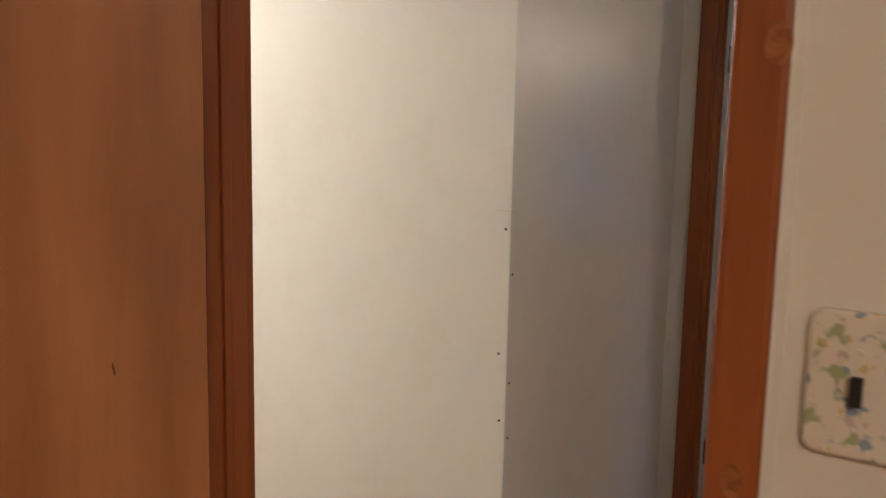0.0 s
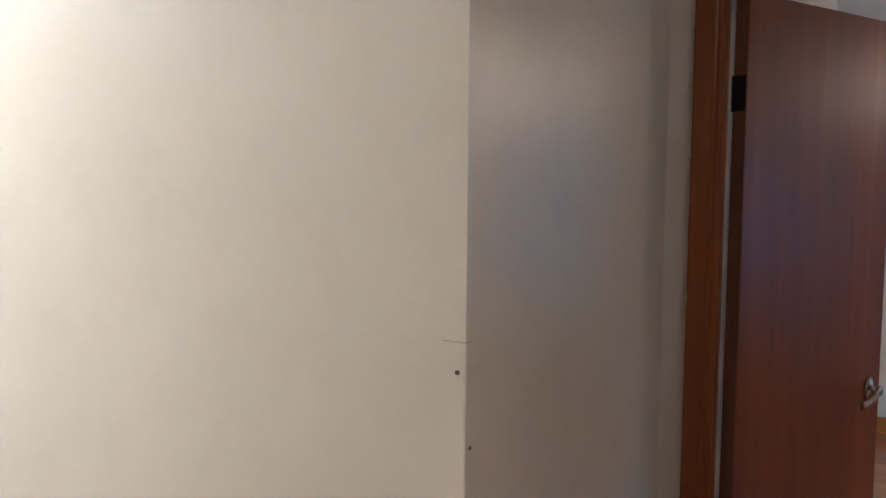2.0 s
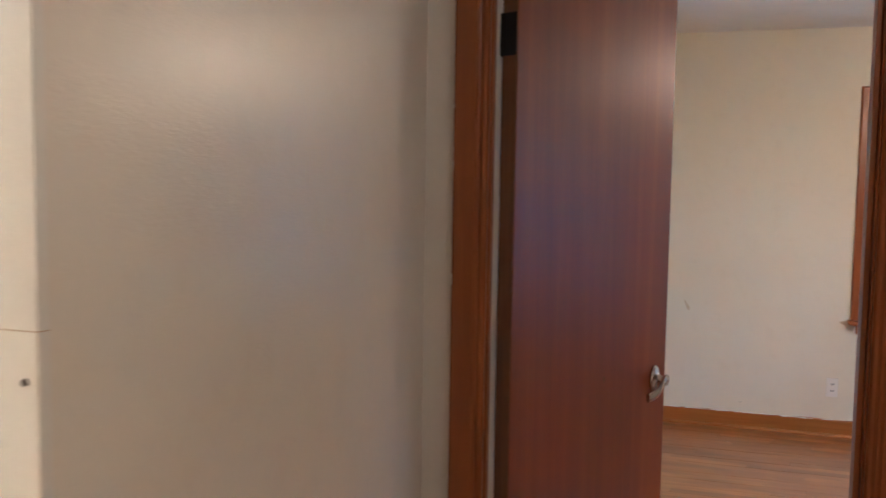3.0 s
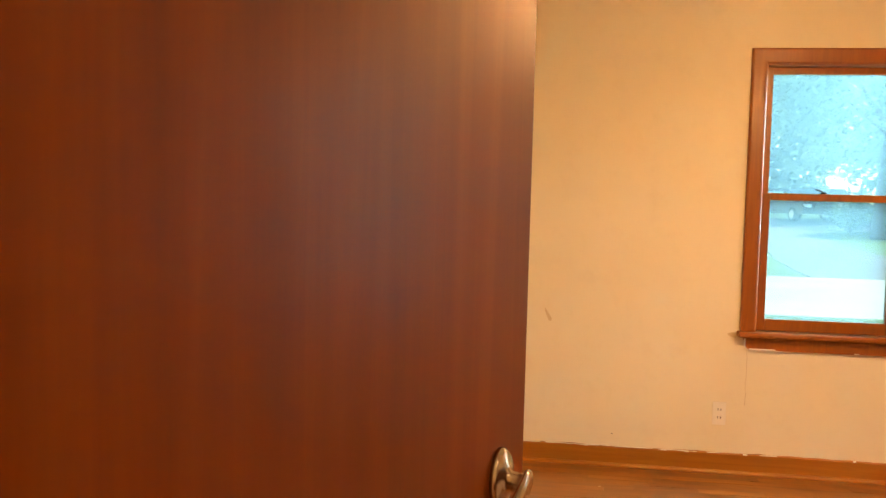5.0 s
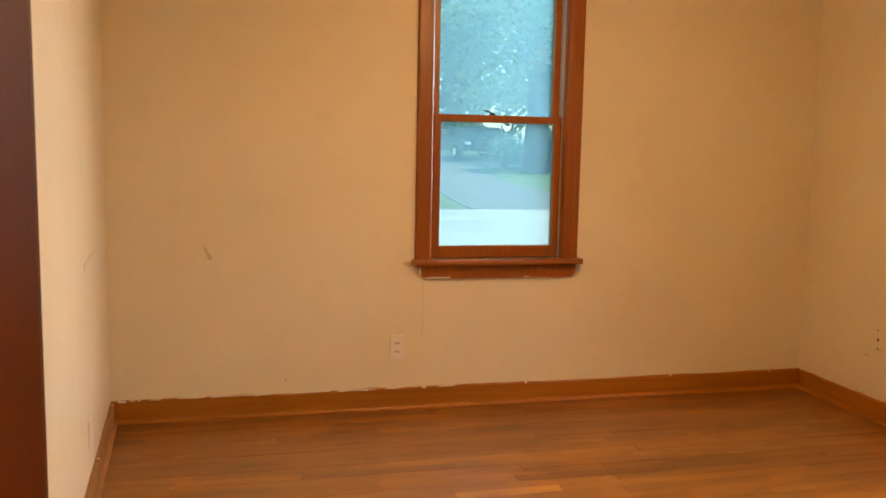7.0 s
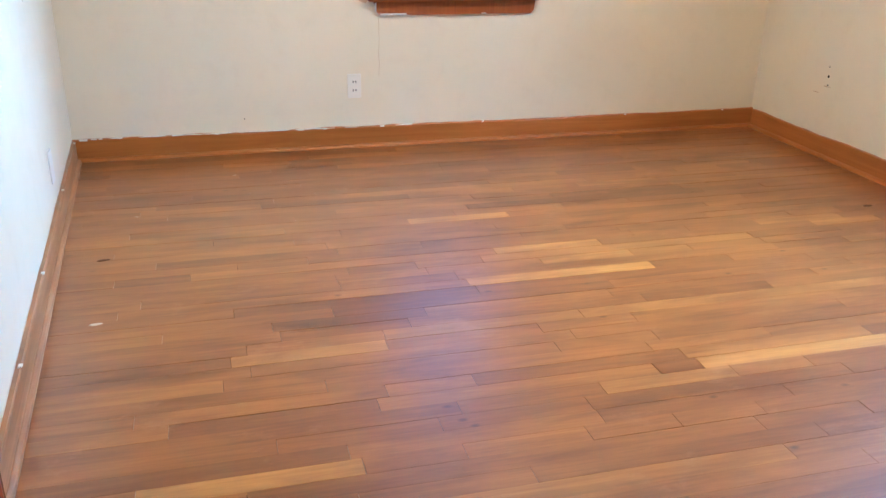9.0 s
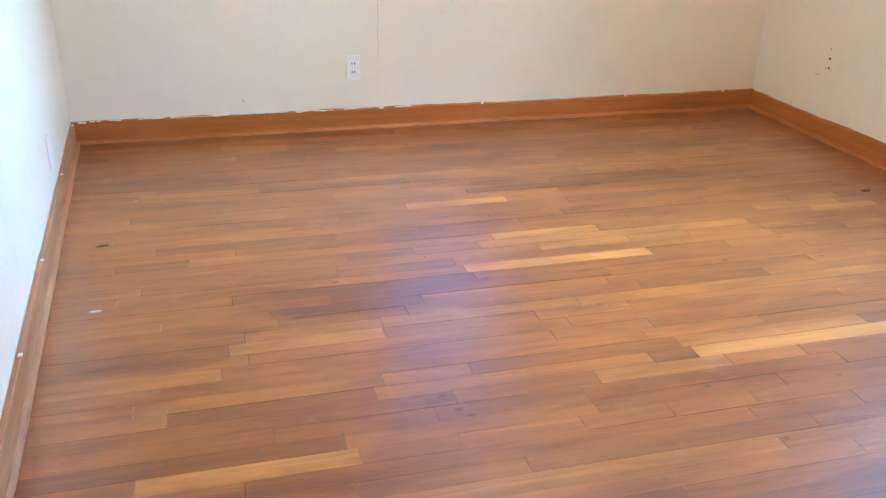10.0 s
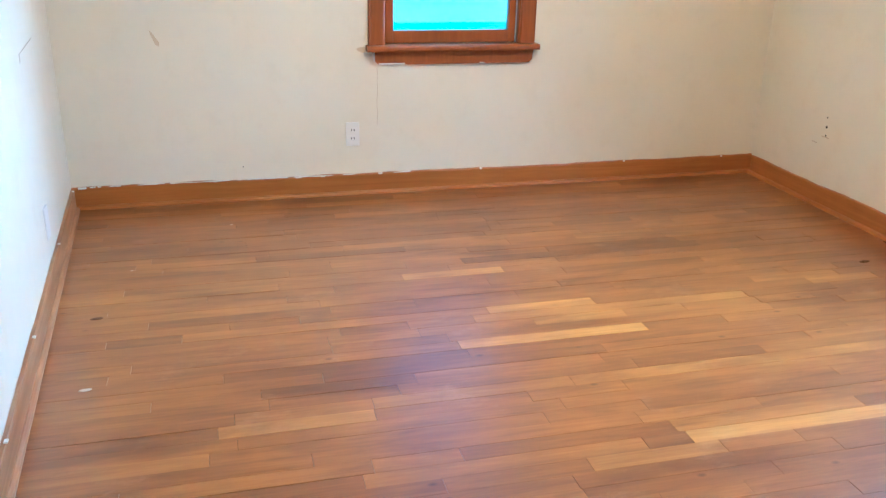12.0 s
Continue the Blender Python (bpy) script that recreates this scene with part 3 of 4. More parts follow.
part("paint_run", box(WX0 - 0.03, WX0 + 0.095, -0.0192, -0.0178, WZ0 - 0.0905, WZ0 - 0.083, 0.0005), CHIPPED, apron, "ragged cream paint edge")
part("paint_run", box(WX0 - 0.056, WX0 - 0.048, -0.0185, -0.012, WZ0 - 0.075, WZ0 - 0.034, 0.001), CHIPPED, apron, "ragged cream paint edge")
part("paint_run", box(WX0 + 0.46, WX0 + 0.485, -0.0192, -0.0178, WZ0 - 0.0905, WZ0 - 0.085, 0.0005), CHIPPED, apron, "ragged cream paint edge")
# frame in the wall's thickness
for x0, x1 in ((WX0 - 0.001, WX0 + 0.006), (WX1 - 0.006, WX1 + 0.001)):
    part("jamb_liner", box(x0, x1, 0.0, 0.028, WZ0, WZ1 - 0.02), TRIM, win)
    part("track", box(x0, x1, 0.0282, 0.125, WZ0, WZ1 - 0.02), LINER, win, "pale metal sash track")
part("head_jamb", box(WX0, WX1, 0.0, 0.14, WZ1 - 0.022, WZ1 + 0.001), TRIM, win)
part("outer_sill", box(WX0, WX1, 0.11, 0.19, WZ0 - 0.04, WZ0 - 0.005), TRIM, win)
MEET0, MEET1 = 1.362, 1.397


def sash(name, y0, y1, z0, z1, bottom, top, side):
    x0, x1 = WX0 + 0.012, WX1 - 0.012
    s = part(name, box(x0, x0 + side, y0, y1, z0, z1, 0.003), TRIM, win)
    box_ = lambda *a: part("rail", box(*a, 0.003), TRIM, s)  # noqa: E731
    part("stile", box(x1 - side, x1, y0, y1, z0, z1, 0.003), TRIM, s)
    box_(x0 + side, x1 - side, y0, y1, z0, z0 + bottom)
    box_(x0 + side, x1 - side, y0, y1, z1 - top, z1)
    g = part("pane", box(x0 + side - 0.004, x1 - side + 0.004, (y0 + y1) / 2 - 0.0015, (y0 + y1) / 2 + 0.0015, z0 + bottom - 0.004, z1 - top + 0.004), GLASS, s, "clear glass pane with painted cyan haze")
    g.visible_shadow = False
    return s


sash("upper_sash", 0.068, 0.1, MEET0 + 0.004, WZ1 - 0.022, 0.03, 0.034, 0.034)
low = sash("lower_sash", 0.03, 0.063, WZ0 + 0.001, MEET1, 0.058, 0.035, 0.036)
part("sash_lock", tube([((1.735, 0.047, MEET1), 0.016, (1, 0, 0), (0, 1, 0)), ((1.735, 0.047, MEET1 + 0.008), 0.014, (1, 0, 0), (0, 1, 0)), ((1.735, 0.047, MEET1 + 0.013), 0.006, (1, 0, 0), (0, 1, 0))], 12), IRON, low, "dark metal sash lock")
part("lock_lever", tube([((1.73, 0.045, MEET1 + 0.012), 0.004, (0, 1, 0), (0, 0, 1)), ((1.705, 0.036, MEET1 + 0.02), 0.004, (0, 1, 0), (0, 0, 1)), ((1.692, 0.034, MEET1 + 0.021), 0.003, (0, 1, 0), (0, 0, 1))], 8), IRON, low)

side_window = copy_thing(win, pose(RX, -2.0, WZ0, 0, 0, -90))
side_window.name = "window_2"
tagged(side_window, "matching double-hung wooden window in the side wall", "window", "", "structure")


# ---- baseboards ----
def baseboard(name, length, place, material, label, seed):
    """Board with a shoe moulding; its painted top edge wanders by a few millimetres."""
    random.seed(seed)
    th = thing(name, place(0, 0, 0), label, "baseboard", "", "structure")
    bm = bmesh.new()
    n = max(12, int(length / 0.03))
    prev, h = None, 0.1
    for i in range(n + 1):
        s = length * i / n
        h += random.uniform(-0.0018, 0.0018) + (0.101 - h) * 0.12
        ring_ = [bm.verts.new(place(s, d, z)) for d, z in ((0, 0.0), (0.014, 0.0), (0.014, h - 0.006), (0.011, h), (0, h))]
        if prev:
            for k in range(5):
                bm.faces.new((prev[k], prev[(k + 1) % 5], ring_[(k + 1) % 5], ring_[k]))
        else:
            bm.faces.new(ring_)
        prev = ring_
    bm.faces.new(prev[::-1])
    bmesh.ops.recalc_face_normals(bm, faces=bm.faces)
    part("board", bm, material, th)
    shoe = [(0.0142, 0.0), (0.028, 0.0), (0.0275, 0.007), (0.024, 0.013), (0.018, 0.0165), (0.0142, 0.017)]
    bm = bmesh.new()
    prev = None
    for i in range(25):
        row_ = [bm.verts.new(place(length * i / 24, u, v)) for u, v in shoe]
        if prev:
            for k in range(6):
                bm.faces.new((prev[k], prev[(k + 1) % 6], row_[(k + 1) % 6], row_[k]))
        else:
            bm.faces.new(row_)
        prev = row_
    bm.faces.new(prev[::-1])
    bmesh.ops.recalc_face_normals(bm, faces=bm.faces)
    part("shoe_moulding", bm, material, th)
    return th


bb_n = baseboard("baseboard", RX, lambda s, d, z: (s, -d, z), BASE, "orange-brown wooden baseboard with ragged paint edge", 11)
bb_w = baseboard("baseboard_side", 3.78, lambda s, d, z: (west(-0.03 - s) + d, -0.03 - s, z), BASE_Y, "scuffed light brown wooden baseboard", 12)
bb_e = baseboard("baseboard_east", 3.78, lambda s, d, z: (RX - d, -0.03 - s, z), BASE_E, "orange-brown wooden baseboard", 13)
baseboard("baseboard_south", RX - JR - 0.08, lambda s, d, z: (JR + 0.075 + s, RY + d, z), BASE, "orange-brown wooden baseboard", 14)
random.seed(21)
for x, wd in ((0.03, 0.035), (0.62, 0.02), (1.0, 0.03), (1.12, 0.02), (1.918, 0.012), (2.704, 0.01), (3.28, 0.01), (1.4, 0.02)):
    part("paint_chip", box(x, x + wd, -0.0155, -0.0085, 0.0955 + random.uniform(-0.002, 0.001), 0.1022, 0.001), CHIPPED, bb_n, "ragged cream paint drip")


def ragged_edge(parent, place, start, end, share, step=0.018):
    """Thin broken line of wall paint lapped over a baseboard's top edge."""
    bm = bmesh.new()
    q = start
    while q < end:
        ln = random.uniform(0.4, 2.2) * step
        if random.random() < share:
            lo, hi = random.uniform(0.0985, 0.1), random.uniform(0.101, 0.1022)
            va = [bm.verts.new(place(q, d, z)) for d, z in ((0.0145, lo), (0.0148, hi), (0.009, hi + 0.0006), (0.009, lo))]
            lo += random.uniform(-0.0015, 0.0015)
            vb = [bm.verts.new(place(q + ln, d, z)) for d, z in ((0.0145, lo), (0.0148, hi), (0.009, hi + 0.0006), (0.009, lo))]
            for k in range(4):
                bm.faces.new((va[k], va[(k + 1) % 4], vb[(k + 1) % 4], vb[k]))
            bm.faces.new(va[::-1])
            bm.faces.new(vb)
        q += ln
    bmesh.ops.recalc_face_normals(bm, faces=bm.faces)
    return part("paint_edge", bm, CHIPPED, parent, "thin ragged line of cream paint")


ragged_edge(bb_n, lambda q, d, z: (q, -d, z), 0.08, 1.55, 0.6)
for s in (0.06, 0.72, 1.5, 2.05):
    part("paint_chip", box(west(-s) + 0.0075, west(-s) + 0.0172, -s - random.uniform(0.006, 0.02), -s, 0.099, 0.1035, 0.001), CHIPPED, bb_w, "ragged cream paint drip")
BURN = ground_mat("burnt_wood", (0.06, 0.022, 0.01), (0.16, 0.05, 0.02), 60, 0.5)
SCUFF = paint("scuffed_white", (0.72, 0.66, 0.6), (0.6, 0.5, 0.42), 0.7)
for name, x, y_, r, mt, lb in (("paint_spot", 0.246, -1.674, 0.015, SCUFF, "dried blob of white paint on the floor"), ("paint_spot", 0.308, -0.799, 0.005, SCUFF, "tiny dried spot of white paint on the floor"), ("floor_burn", 0.225, -1.2, 0.017, BURN, "small dark burn mark on the floor"), ("floor_burn", 3.187, -1.28, 0.02, BURN, "dark round mark on the floor"), ("paint_spot", 0.687, -0.349, 0.006, SCUFF, "tiny dried spot of white paint on the floor")):
    mk = thing(name, (x, y_, 0.0), lb, "floor mark")
    part("mark", tube([((x, y_, 0.0003), (r * 1.3, r * 0.62), (1, 0.1, 0), (0, 1, 0)), ((x + r * 0.1, y_, 0.0014), (r * 1.0, r * 0.45), (1, 0.1, 0), (0, 1, 0))], 9), mt, mk)

# ---- outlet, marks and holes ----
outlet = thing("wall_outlet", (1.278, 0, 0.297), "cream plastic duplex wall outlet", "outlet")
part("plate", box(1.246, 1.311, -0.007, 0, 0.24, 0.355, 0.0025), PLATE, outlet)
for z in (0.318, 0.278):
    part("socket", tube([((1.2785, -0.0068, z), (0.016, 0.014), (1, 0, 0), (0, 0, 1)), ((1.2785, -0.009, z), (0.0155, 0.0135), (1, 0, 0), (0, 0, 1))], 16), PLATE, outlet)
    for dx in (-0.0065, 0.0065):
        part("slot", box(1.2785 + dx - 0.0022, 1.2785 + dx + 0.0022, -0.0096, -0.0088, z - 0.005, z + 0.005), SLOT, outlet, "dark socket slot")
gap = thing("wall_gap", (west(-1.0), -1.0, 0.105), "thin dark crack between plaster and baseboard", "crack")
for q0, q1 in ((0.02, 0.55), (0.62, 1.3), (1.42, 2.3), (2.4, 3.1)):
    bm = bmesh.new()
    pairs = []
    for k in range(9):
        q = -(q0 + (q1 - q0) * k / 8)
        h0 = 0.1045 + 0.0012 * math.sin(k * 2.1 + q0 * 9)
        pairs.append((bm.verts.new((west(q) + 0.0007, q, h0)), bm.verts.new((west(q) + 0.0007, q, h0 + 0.0035 * math.sin(0.3 + 2.6 * k / 8)))))
    for (a, b), (c, d) in zip(pairs, pairs[1:]):
        bm.faces.new((a, c, d, b))
    part("line", bm, SMUDGE, gap)
cover = thing("blank_cover", (west(-0.87), -0.87, 0.24), "narrow cream cover plate painted over on the wall", "wall plate")
part("plate", box(west(-0.87) - 0.004, west(-0.87) + 0.006, -0.903, -0.838, 0.18, 0.295, 0.0025), PLATE, cover)
crack = thing("wall_crack", (1.4, 0, 0.45), "thin dark crack in the plaster under the window", "crack")
bm = bmesh.new()
random.seed(3)
pts = [(1.4 + random.uniform(-0.0025, 0.0025), 0.61 - 0.03 * i) for i in range(10)]
for (xa, za), (xb, zb) in zip(pts, pts[1:]):
    vs = [bm.verts.new(p) for p in ((xa - 0.0009, -0.0006, za), (xa + 0.0009, -0.0006, za), (xb + 0.0009, -0.0006, zb), (xb - 0.0009, -0.0006, zb))]
    bm.faces.new(vs)
part("line", bm, SMUDGE, crack)
for name, x, z, ang, ln, wd in (("wall_smudge", 0.418, 0.755, 64, 0.08, 0.019), ("wall_smudge", 1.325, 0.694, 8, 0.05, 0.03)):
    sm = thing(name, (x, 0, z), "faint brown scuff on the cream wall" if x < 1 else "yellow-brown stain on the wall beside the sill", "scuff")
    bm = bmesh.new()
    a = radians(-ang)
    vs = [bm.verts.new((x + math.cos(a) * p - math.sin(a) * q, -0.0007, z + math.sin(a) * p + math.cos(a) * q)) for p, q in
          ((-ln / 2, 0), (-ln / 4, -wd / 3), (ln / 3, -wd / 2), (ln / 2, 0), (ln / 3, wd / 2), (-ln / 4, wd / 4))]
    bm.faces.new(vs)
    part("mark", bm, paint("scuff_paint", (0.66, 0.55, 0.37), (0.58, 0.46, 0.29), 0.6), sm)
holes = thing("screw_holes", (RX, -0.53, 0.38), "old screw holes and scratches in the wall", "screw hole")
for y, z, r in ((-0.552, 0.424, 0.004), (-0.557, 0.379, 0.0075), (-0.562, 0.338, 0.005)):
    part("hole", tube([((RX + 0.001, y, z), r, (0, 1, 0), (0, 0, 1)), ((RX - 0.0009, y, z), r * 0.9, (0, 1, 0), (0, 0, 1))], 9), SLOT, holes)
for y0, y1, z in ((-0.585, -0.535, 0.329), (-0.51, -0.47, 0.29)):
    part("scratch", box(RX - 0.0008, RX, y0, y1, z, z + 0.003), SMUDGE, holes)
tape = thing("pencil_marks", (west(-0.75), -0.75, 0.86), "thin pencil lines on the wall", "mark")
part("line", sweep([(-0.89, 0.826), (-0.89, 0.828), (-0.56, 0.836), (-0.56, 0.834)], 0.0008, lambda u, v, h: (west(u) + h, u, v)), SMUDGE, tape)
part("line", box(west(-0.89), west(-0.89) + 0.0009, -0.89, -0.886, 0.80, 0.8295), SMUDGE, tape)


dot = thing("nail_hole", (0.759, 0, 0.161), "small nail hole above the baseboard", "nail hole")
part("hole", tube([((0.759, 0.001, 0.161), 0.003, (1, 0, 0), (0, 0, 1)), ((0.759, -0.0009, 0.161), 0.0026, (1, 0, 0), (0, 0, 1))], 8), NAIL, dot)
wire = thing("ceiling_wire", (1.4, -0.385, CEILING), "short loose dark wire hanging from the ceiling", "wire")
bm = tube([((1.36 + 0.016 * i, -0.385 - 0.006 * math.sin(i), CEILING - 0.002 - 0.004 * math.sin(i * 0.6)), 0.0022, (0, 1, 0), (0, 0, 1)) for i in range(7)], 7)
part("strand", bm, SLOT, wire)

# ---- lamps ----
def dome_light(name, x, y, strength, label, tint=LAMP_WARM, drop=0.0):
    """Frosted dome under a metal pan, close to the ceiling or on a stem."""
    th = thing(name, (x, y, CEILING), label, "ceiling light")
    ux, uy = (1, 0, 0), (0, 1, 0)
    top = CEILING - drop
    if drop:
        part("canopy", tube([((x, y, CEILING), 0.06, ux, uy), ((x, y, CEILING - 0.012), 0.058, ux, uy), ((x, y, CEILING - 0.024), 0.02, ux, uy)], 24), NICKEL, th)
        part("stem", tube([((x, y, CEILING - 0.02), 0.008, ux, uy), ((x, y, top + 0.001), 0.008, ux, uy)], 12), NICKEL, th)
    part("base", tube([((x, y, top), 0.15, ux, uy), ((x, y, top - 0.02), 0.15, ux, uy), ((x, y, top - 0.03), 0.135, ux, uy)], 32), NICKEL, th)
    rings = [((x, y, top - 0.031 - 0.085 * math.sin(a)), 0.128 * math.cos(a) + 0.002, ux, uy) for a in (math.pi / 2 * i / 8 for i in range(9))]
    part("shade", tube(rings, 32), lamp_mat("lit_glass_" + name, strength, tint), th, "lit frosted glass dome")


dome_light("pendant_light", 1.75, -1.72, 66.0, "round frosted glass pendant light on a short stem, lit", drop=0.32)
dome_light("unseen_hall_light", -2.05, -5.42, 165.0, "unseen round frosted glass hall ceiling light, lit", (1.0, 0.74, 0.46))
# weak extra fixture, added out of view as fill for the hall side wall
dome_light("unseen_hall_light", 1.3, -5.35, 9.0, "unseen round frosted glass hall ceiling light, lit", (1.0, 0.74, 0.46))
dome_light("first_room_light", 1.9, -7.5, 86.0, "round frosted glass ceiling light, lit")

# ---- outdoors ----
GZ = -0.5


RISE = [(-400, -0.5), (20, -0.5), (28, 0.5), (36, 0.87), (60, 1.6), (120, 2.4), (600, 4.0)]


def ground_z(y):
    for (a, za), (b, zb) in zip(RISE, RISE[1:]):
        if y <= b:
            return za + (zb - za) * (y - a) / (b - a)
    return RISE[-1][1]


def banked(edge, lift, thick=0.25):
    """Ground surface between two edges: rows of (y, left x, right x), laid on the rising ground."""
    bm = bmesh.new()
    rows = []
    for y_, xa, xb in edge:
        z_ = ground_z(y_) + lift
        rows.append([bm.verts.new(p) for p in ((xa, y_, z_), (xb, y_, z_), (xb, y_, z_ - thick), (xa, y_, z_ - thick))])
    for p, q in zip(rows, rows[1:]):
        for k in range(4):
            bm.faces.new((p[k], p[(k + 1) % 4], q[(k + 1) % 4], q[k]))
    bm.faces.new(rows[0])
    bm.faces.new(rows[-1][::-1])
    bmesh.ops.recalc_face_normals(bm, faces=bm.faces)
    return bm


structure("ground", banked([(y_, -400, 400) for y_ in (-400, 20, 28, 36, 60, 120, 600)], 0.0), GRASS, "green lawn rising gently into the distance", "ground")
structure("wall_foundation", box(-2.72, RX + 0.12, -9.32, 0.14, GZ, -0.102), ROAD, "concrete foundation", "wall")
structure("road", banked([(11.0, -80, 80), (19.9, -80, 80)], 0.02), ROAD, "pale sunlit concrete street", "road")
structure("driveway", banked([(19.9, 7.3, 12.6), (21, 7.1, 11.4), (22.5, 7.0, 10.8), (24, 7.05, 10.3), (25.2, 7.1, 10.0), (26.3, 6.8, 9.8), (27, 2.0, 9.7), (28, 1.0, 9.7), (29, 1.0, 10.2), (30, 1.0, 12.0), (31, 1.0, 18.0), (36, 1.0, 20.0), (38, 1.0, 20.0)], 0.03), SHADED_DRIVE, "driveway leading up to parked cars, its shade painted in dark grey", "driveway")


def tree(x, y, h, spread, crown_low, seed, leaves, label, lean=0.0):
    random.seed(seed)
    GZ = ground_z(y)
    th = thing("tree", (x, y, GZ), label, "tree")
    rings = []
    for i in range(8):
        s = i / 7
        rings.append(((x + lean * s, y + 0.1 * math.sin(3 * s), GZ + s * h * 0.62), h * 0.032 * (1.35 - s) + 0.02, (1, 0, 0), (0, 1, 0)))
    part("trunk", tube(rings, 10), BARK, th)
    tips = []
    for k in range(9):
        a = k * 2.4 + random.random()
        z0 = GZ + h * random.uniform(0.28, 0.58)
        r = spread * random.uniform(0.5, 0.85)
        z1 = z0 + h * random.uniform(0.08, 0.3)
        base = Vector((x + lean * 0.5, y, z0))
        end = Vector((x + r * math.cos(a), y + r * math.sin(a), z1))
        mid = base.lerp(end, 0.5) + Vector((0, 0, 0.06 * h))
        part("limb", tube([(base, h * 0.014, (1, 0, 0), (0, 1, 0)), (mid, h * 0.009, (1, 0, 0), (0, 1, 0)), (end, h * 0.003, (1, 0, 0), (0, 1, 0))], 6), BARK, th)
        tips += [mid, end]
    verts, faces = [], []
    clumps = []
    for k in range(70):
        a, rr = random.uniform(0, 6.283), math.sqrt(random.random())
        zz = random.random()
        wide = spread * (0.55 + 0.45 * math.sin(math.pi * min(1, zz + 0.15)))
        clumps.append((x + wide * rr * math.cos(a), y + wide * rr * math.sin(a), GZ + crown_low + (h - crown_low) * zz, random.uniform(0.5, 1.15) * spread * 0.26))
    for k in range(leaves):
        cx, cy, cz, cr = clumps[k % len(clumps)]
        p = Vector((random.gauss(0, 0.5), random.gauss(0, 0.5), random.gauss(0, 0.38))) * cr + Vector((cx, cy, cz))
        u = Vector((random.gauss(0, 1), random.gauss(0, 1), random.gauss(0, 0.6))).normalized() * random.uniform(0.07, 0.16)
        v = u.orthogonal().normalized() * u.length * 0.55
        i = len(verts)
        verts += [p - u, p + v, p + u, p - v]
        faces.append((i, i + 1, i + 2, i + 3))
    me = bpy.data.meshes.new("crown")
    me.from_pydata([tuple(q) for q in verts], [], faces)
    me.materials.append(LEAF)
    crown = new("crown", me)
    crown.parent = th
    crown.matrix_parent_inverse = th.matrix_basis.inverted()
    tagged(crown, "loose green leafy crown", "", "", "stuff")
    return th


tree(11.75, 27.2, 12.0, 5.0, 2.4, 1, 22000, "broad shade tree with dark trunk beside the driveway", 0.3)
tree(6.6, 39.0, 13.0, 6.0, 3.8, 2, 11000, "tall leafy tree behind the parked car")
tree(17.5, 43.0, 14.0, 6.5, 4.8, 3, 11000, "tall leafy tree at the back of the yard")
tree(12.2, 50.0, 16.0, 7.0, 5.0, 4, 11000, "tall leafy tree far behind the driveway")
tree(-1.0, 44.0, 14.0, 6.5, 2.0, 5, 9000, "tall leafy tree across the street")
tree(24.0, 52.0, 15.0, 7.5, 4.6, 6, 9000, "tall leafy tree far across the street")
tree(7.0, 58.0, 16.0, 8.0, 2.5, 7, 9000, "tall leafy tree far across the street")


def shrub(x, y, r, h, seed):
    random.seed(seed)
    GZ = ground_z(y)
    th = thing("shrub", (x, y, GZ), "small rounded green shrub on the lawn", "shrub", "shrubs by the driveway")
    for k in range(5):
        a = k * 1.3
        part("stem", tube([((x, y, GZ), 0.03, (1, 0, 0), (0, 1, 0)), ((x + r * 0.5 * math.cos(a), y + r * 0.5 * math.sin(a), GZ + h * 0.7), 0.01, (1, 0, 0), (0, 1, 0))], 6), BARK, th)
    verts, faces = [], []
    for k in range(1800):
        p = Vector((random.gauss(0, 0.42) * r, random.gauss(0, 0.42) * r, h * (0.55 + random.gauss(0, 0.2)))) + Vector((x, y, GZ))
        u = Vector((random.gauss(0, 1), random.gauss(0, 1), random.gauss(0, 1))).normalized() * random.uniform(0.04, 0.09)
        v = u.orthogonal().normalized() * u.length * 0.5
        i = len(verts)
        verts += [p - u, p + v, p + u, p - v]
        faces.append((i, i + 1, i + 2, i + 3))
    me = bpy.data.meshes.new("foliage")
    me.from_pydata([tuple(q) for q in verts], [], faces)
    me.materials.append(LEAF)
    f = new("foliage", me)
    f.parent = th
    f.matrix_parent_inverse = th.matrix_basis.inverted()
    tagged(f, "", "", "", "stuff")


shrub(10.9, 28.2, 0.8, 1.4, 31)
shrub(13.9, 31.5, 0.9, 1.3, 32)

random.seed(40)
verts, faces = [], []
for k in range(26000):
    x_, y_ = random.uniform(-30, 60), random.uniform(62, 72)
    top_ = 13 + 4 * math.sin(x_ * 0.31) + 2.5 * math.sin(x_ * 0.83 + 1)
    p = Vector((x_, y_, ground_z(y_) + random.uniform(0.0, 1.0) ** 0.8 * top_))
    if 20.3 < x_ < 24.0 and p.z < ground_z(y_) + 3.2:
        continue
    u = Vector((random.gauss(0, 1), random.gauss(0, 0.5), random.gauss(0, 0.7))).normalized() * random.uniform(0.25, 0.6)
    v = u.orthogonal().normalized() * u.length * 0.6
    i = len(verts)
    verts += [tuple(p - u), tuple(p + v), tuple(p + u), tuple(p - v)]
    faces.append((i, i + 1, i + 2, i + 3))
me = bpy.data.meshes.new("far_woods")
me.from_pydata(verts, [], faces)
me.materials.append(LEAF)
tagged(new("far_woods", me), "far belt of leafy green woods", "trees", "", "stuff")

CARPAINT = mat("car_paint", (0.02, 0.024, 0.03), 0.25)[0]
TYRE = mat("tyre", (0.02, 0.02, 0.02), 0.8)[0]
CARGLASS = mat("car_glass", (0.05, 0.07, 0.08), 0.08)[0]
LIGHTGLASS = mat("headlight_glass", (0.6, 0.62, 0.62), 0.15)[0]


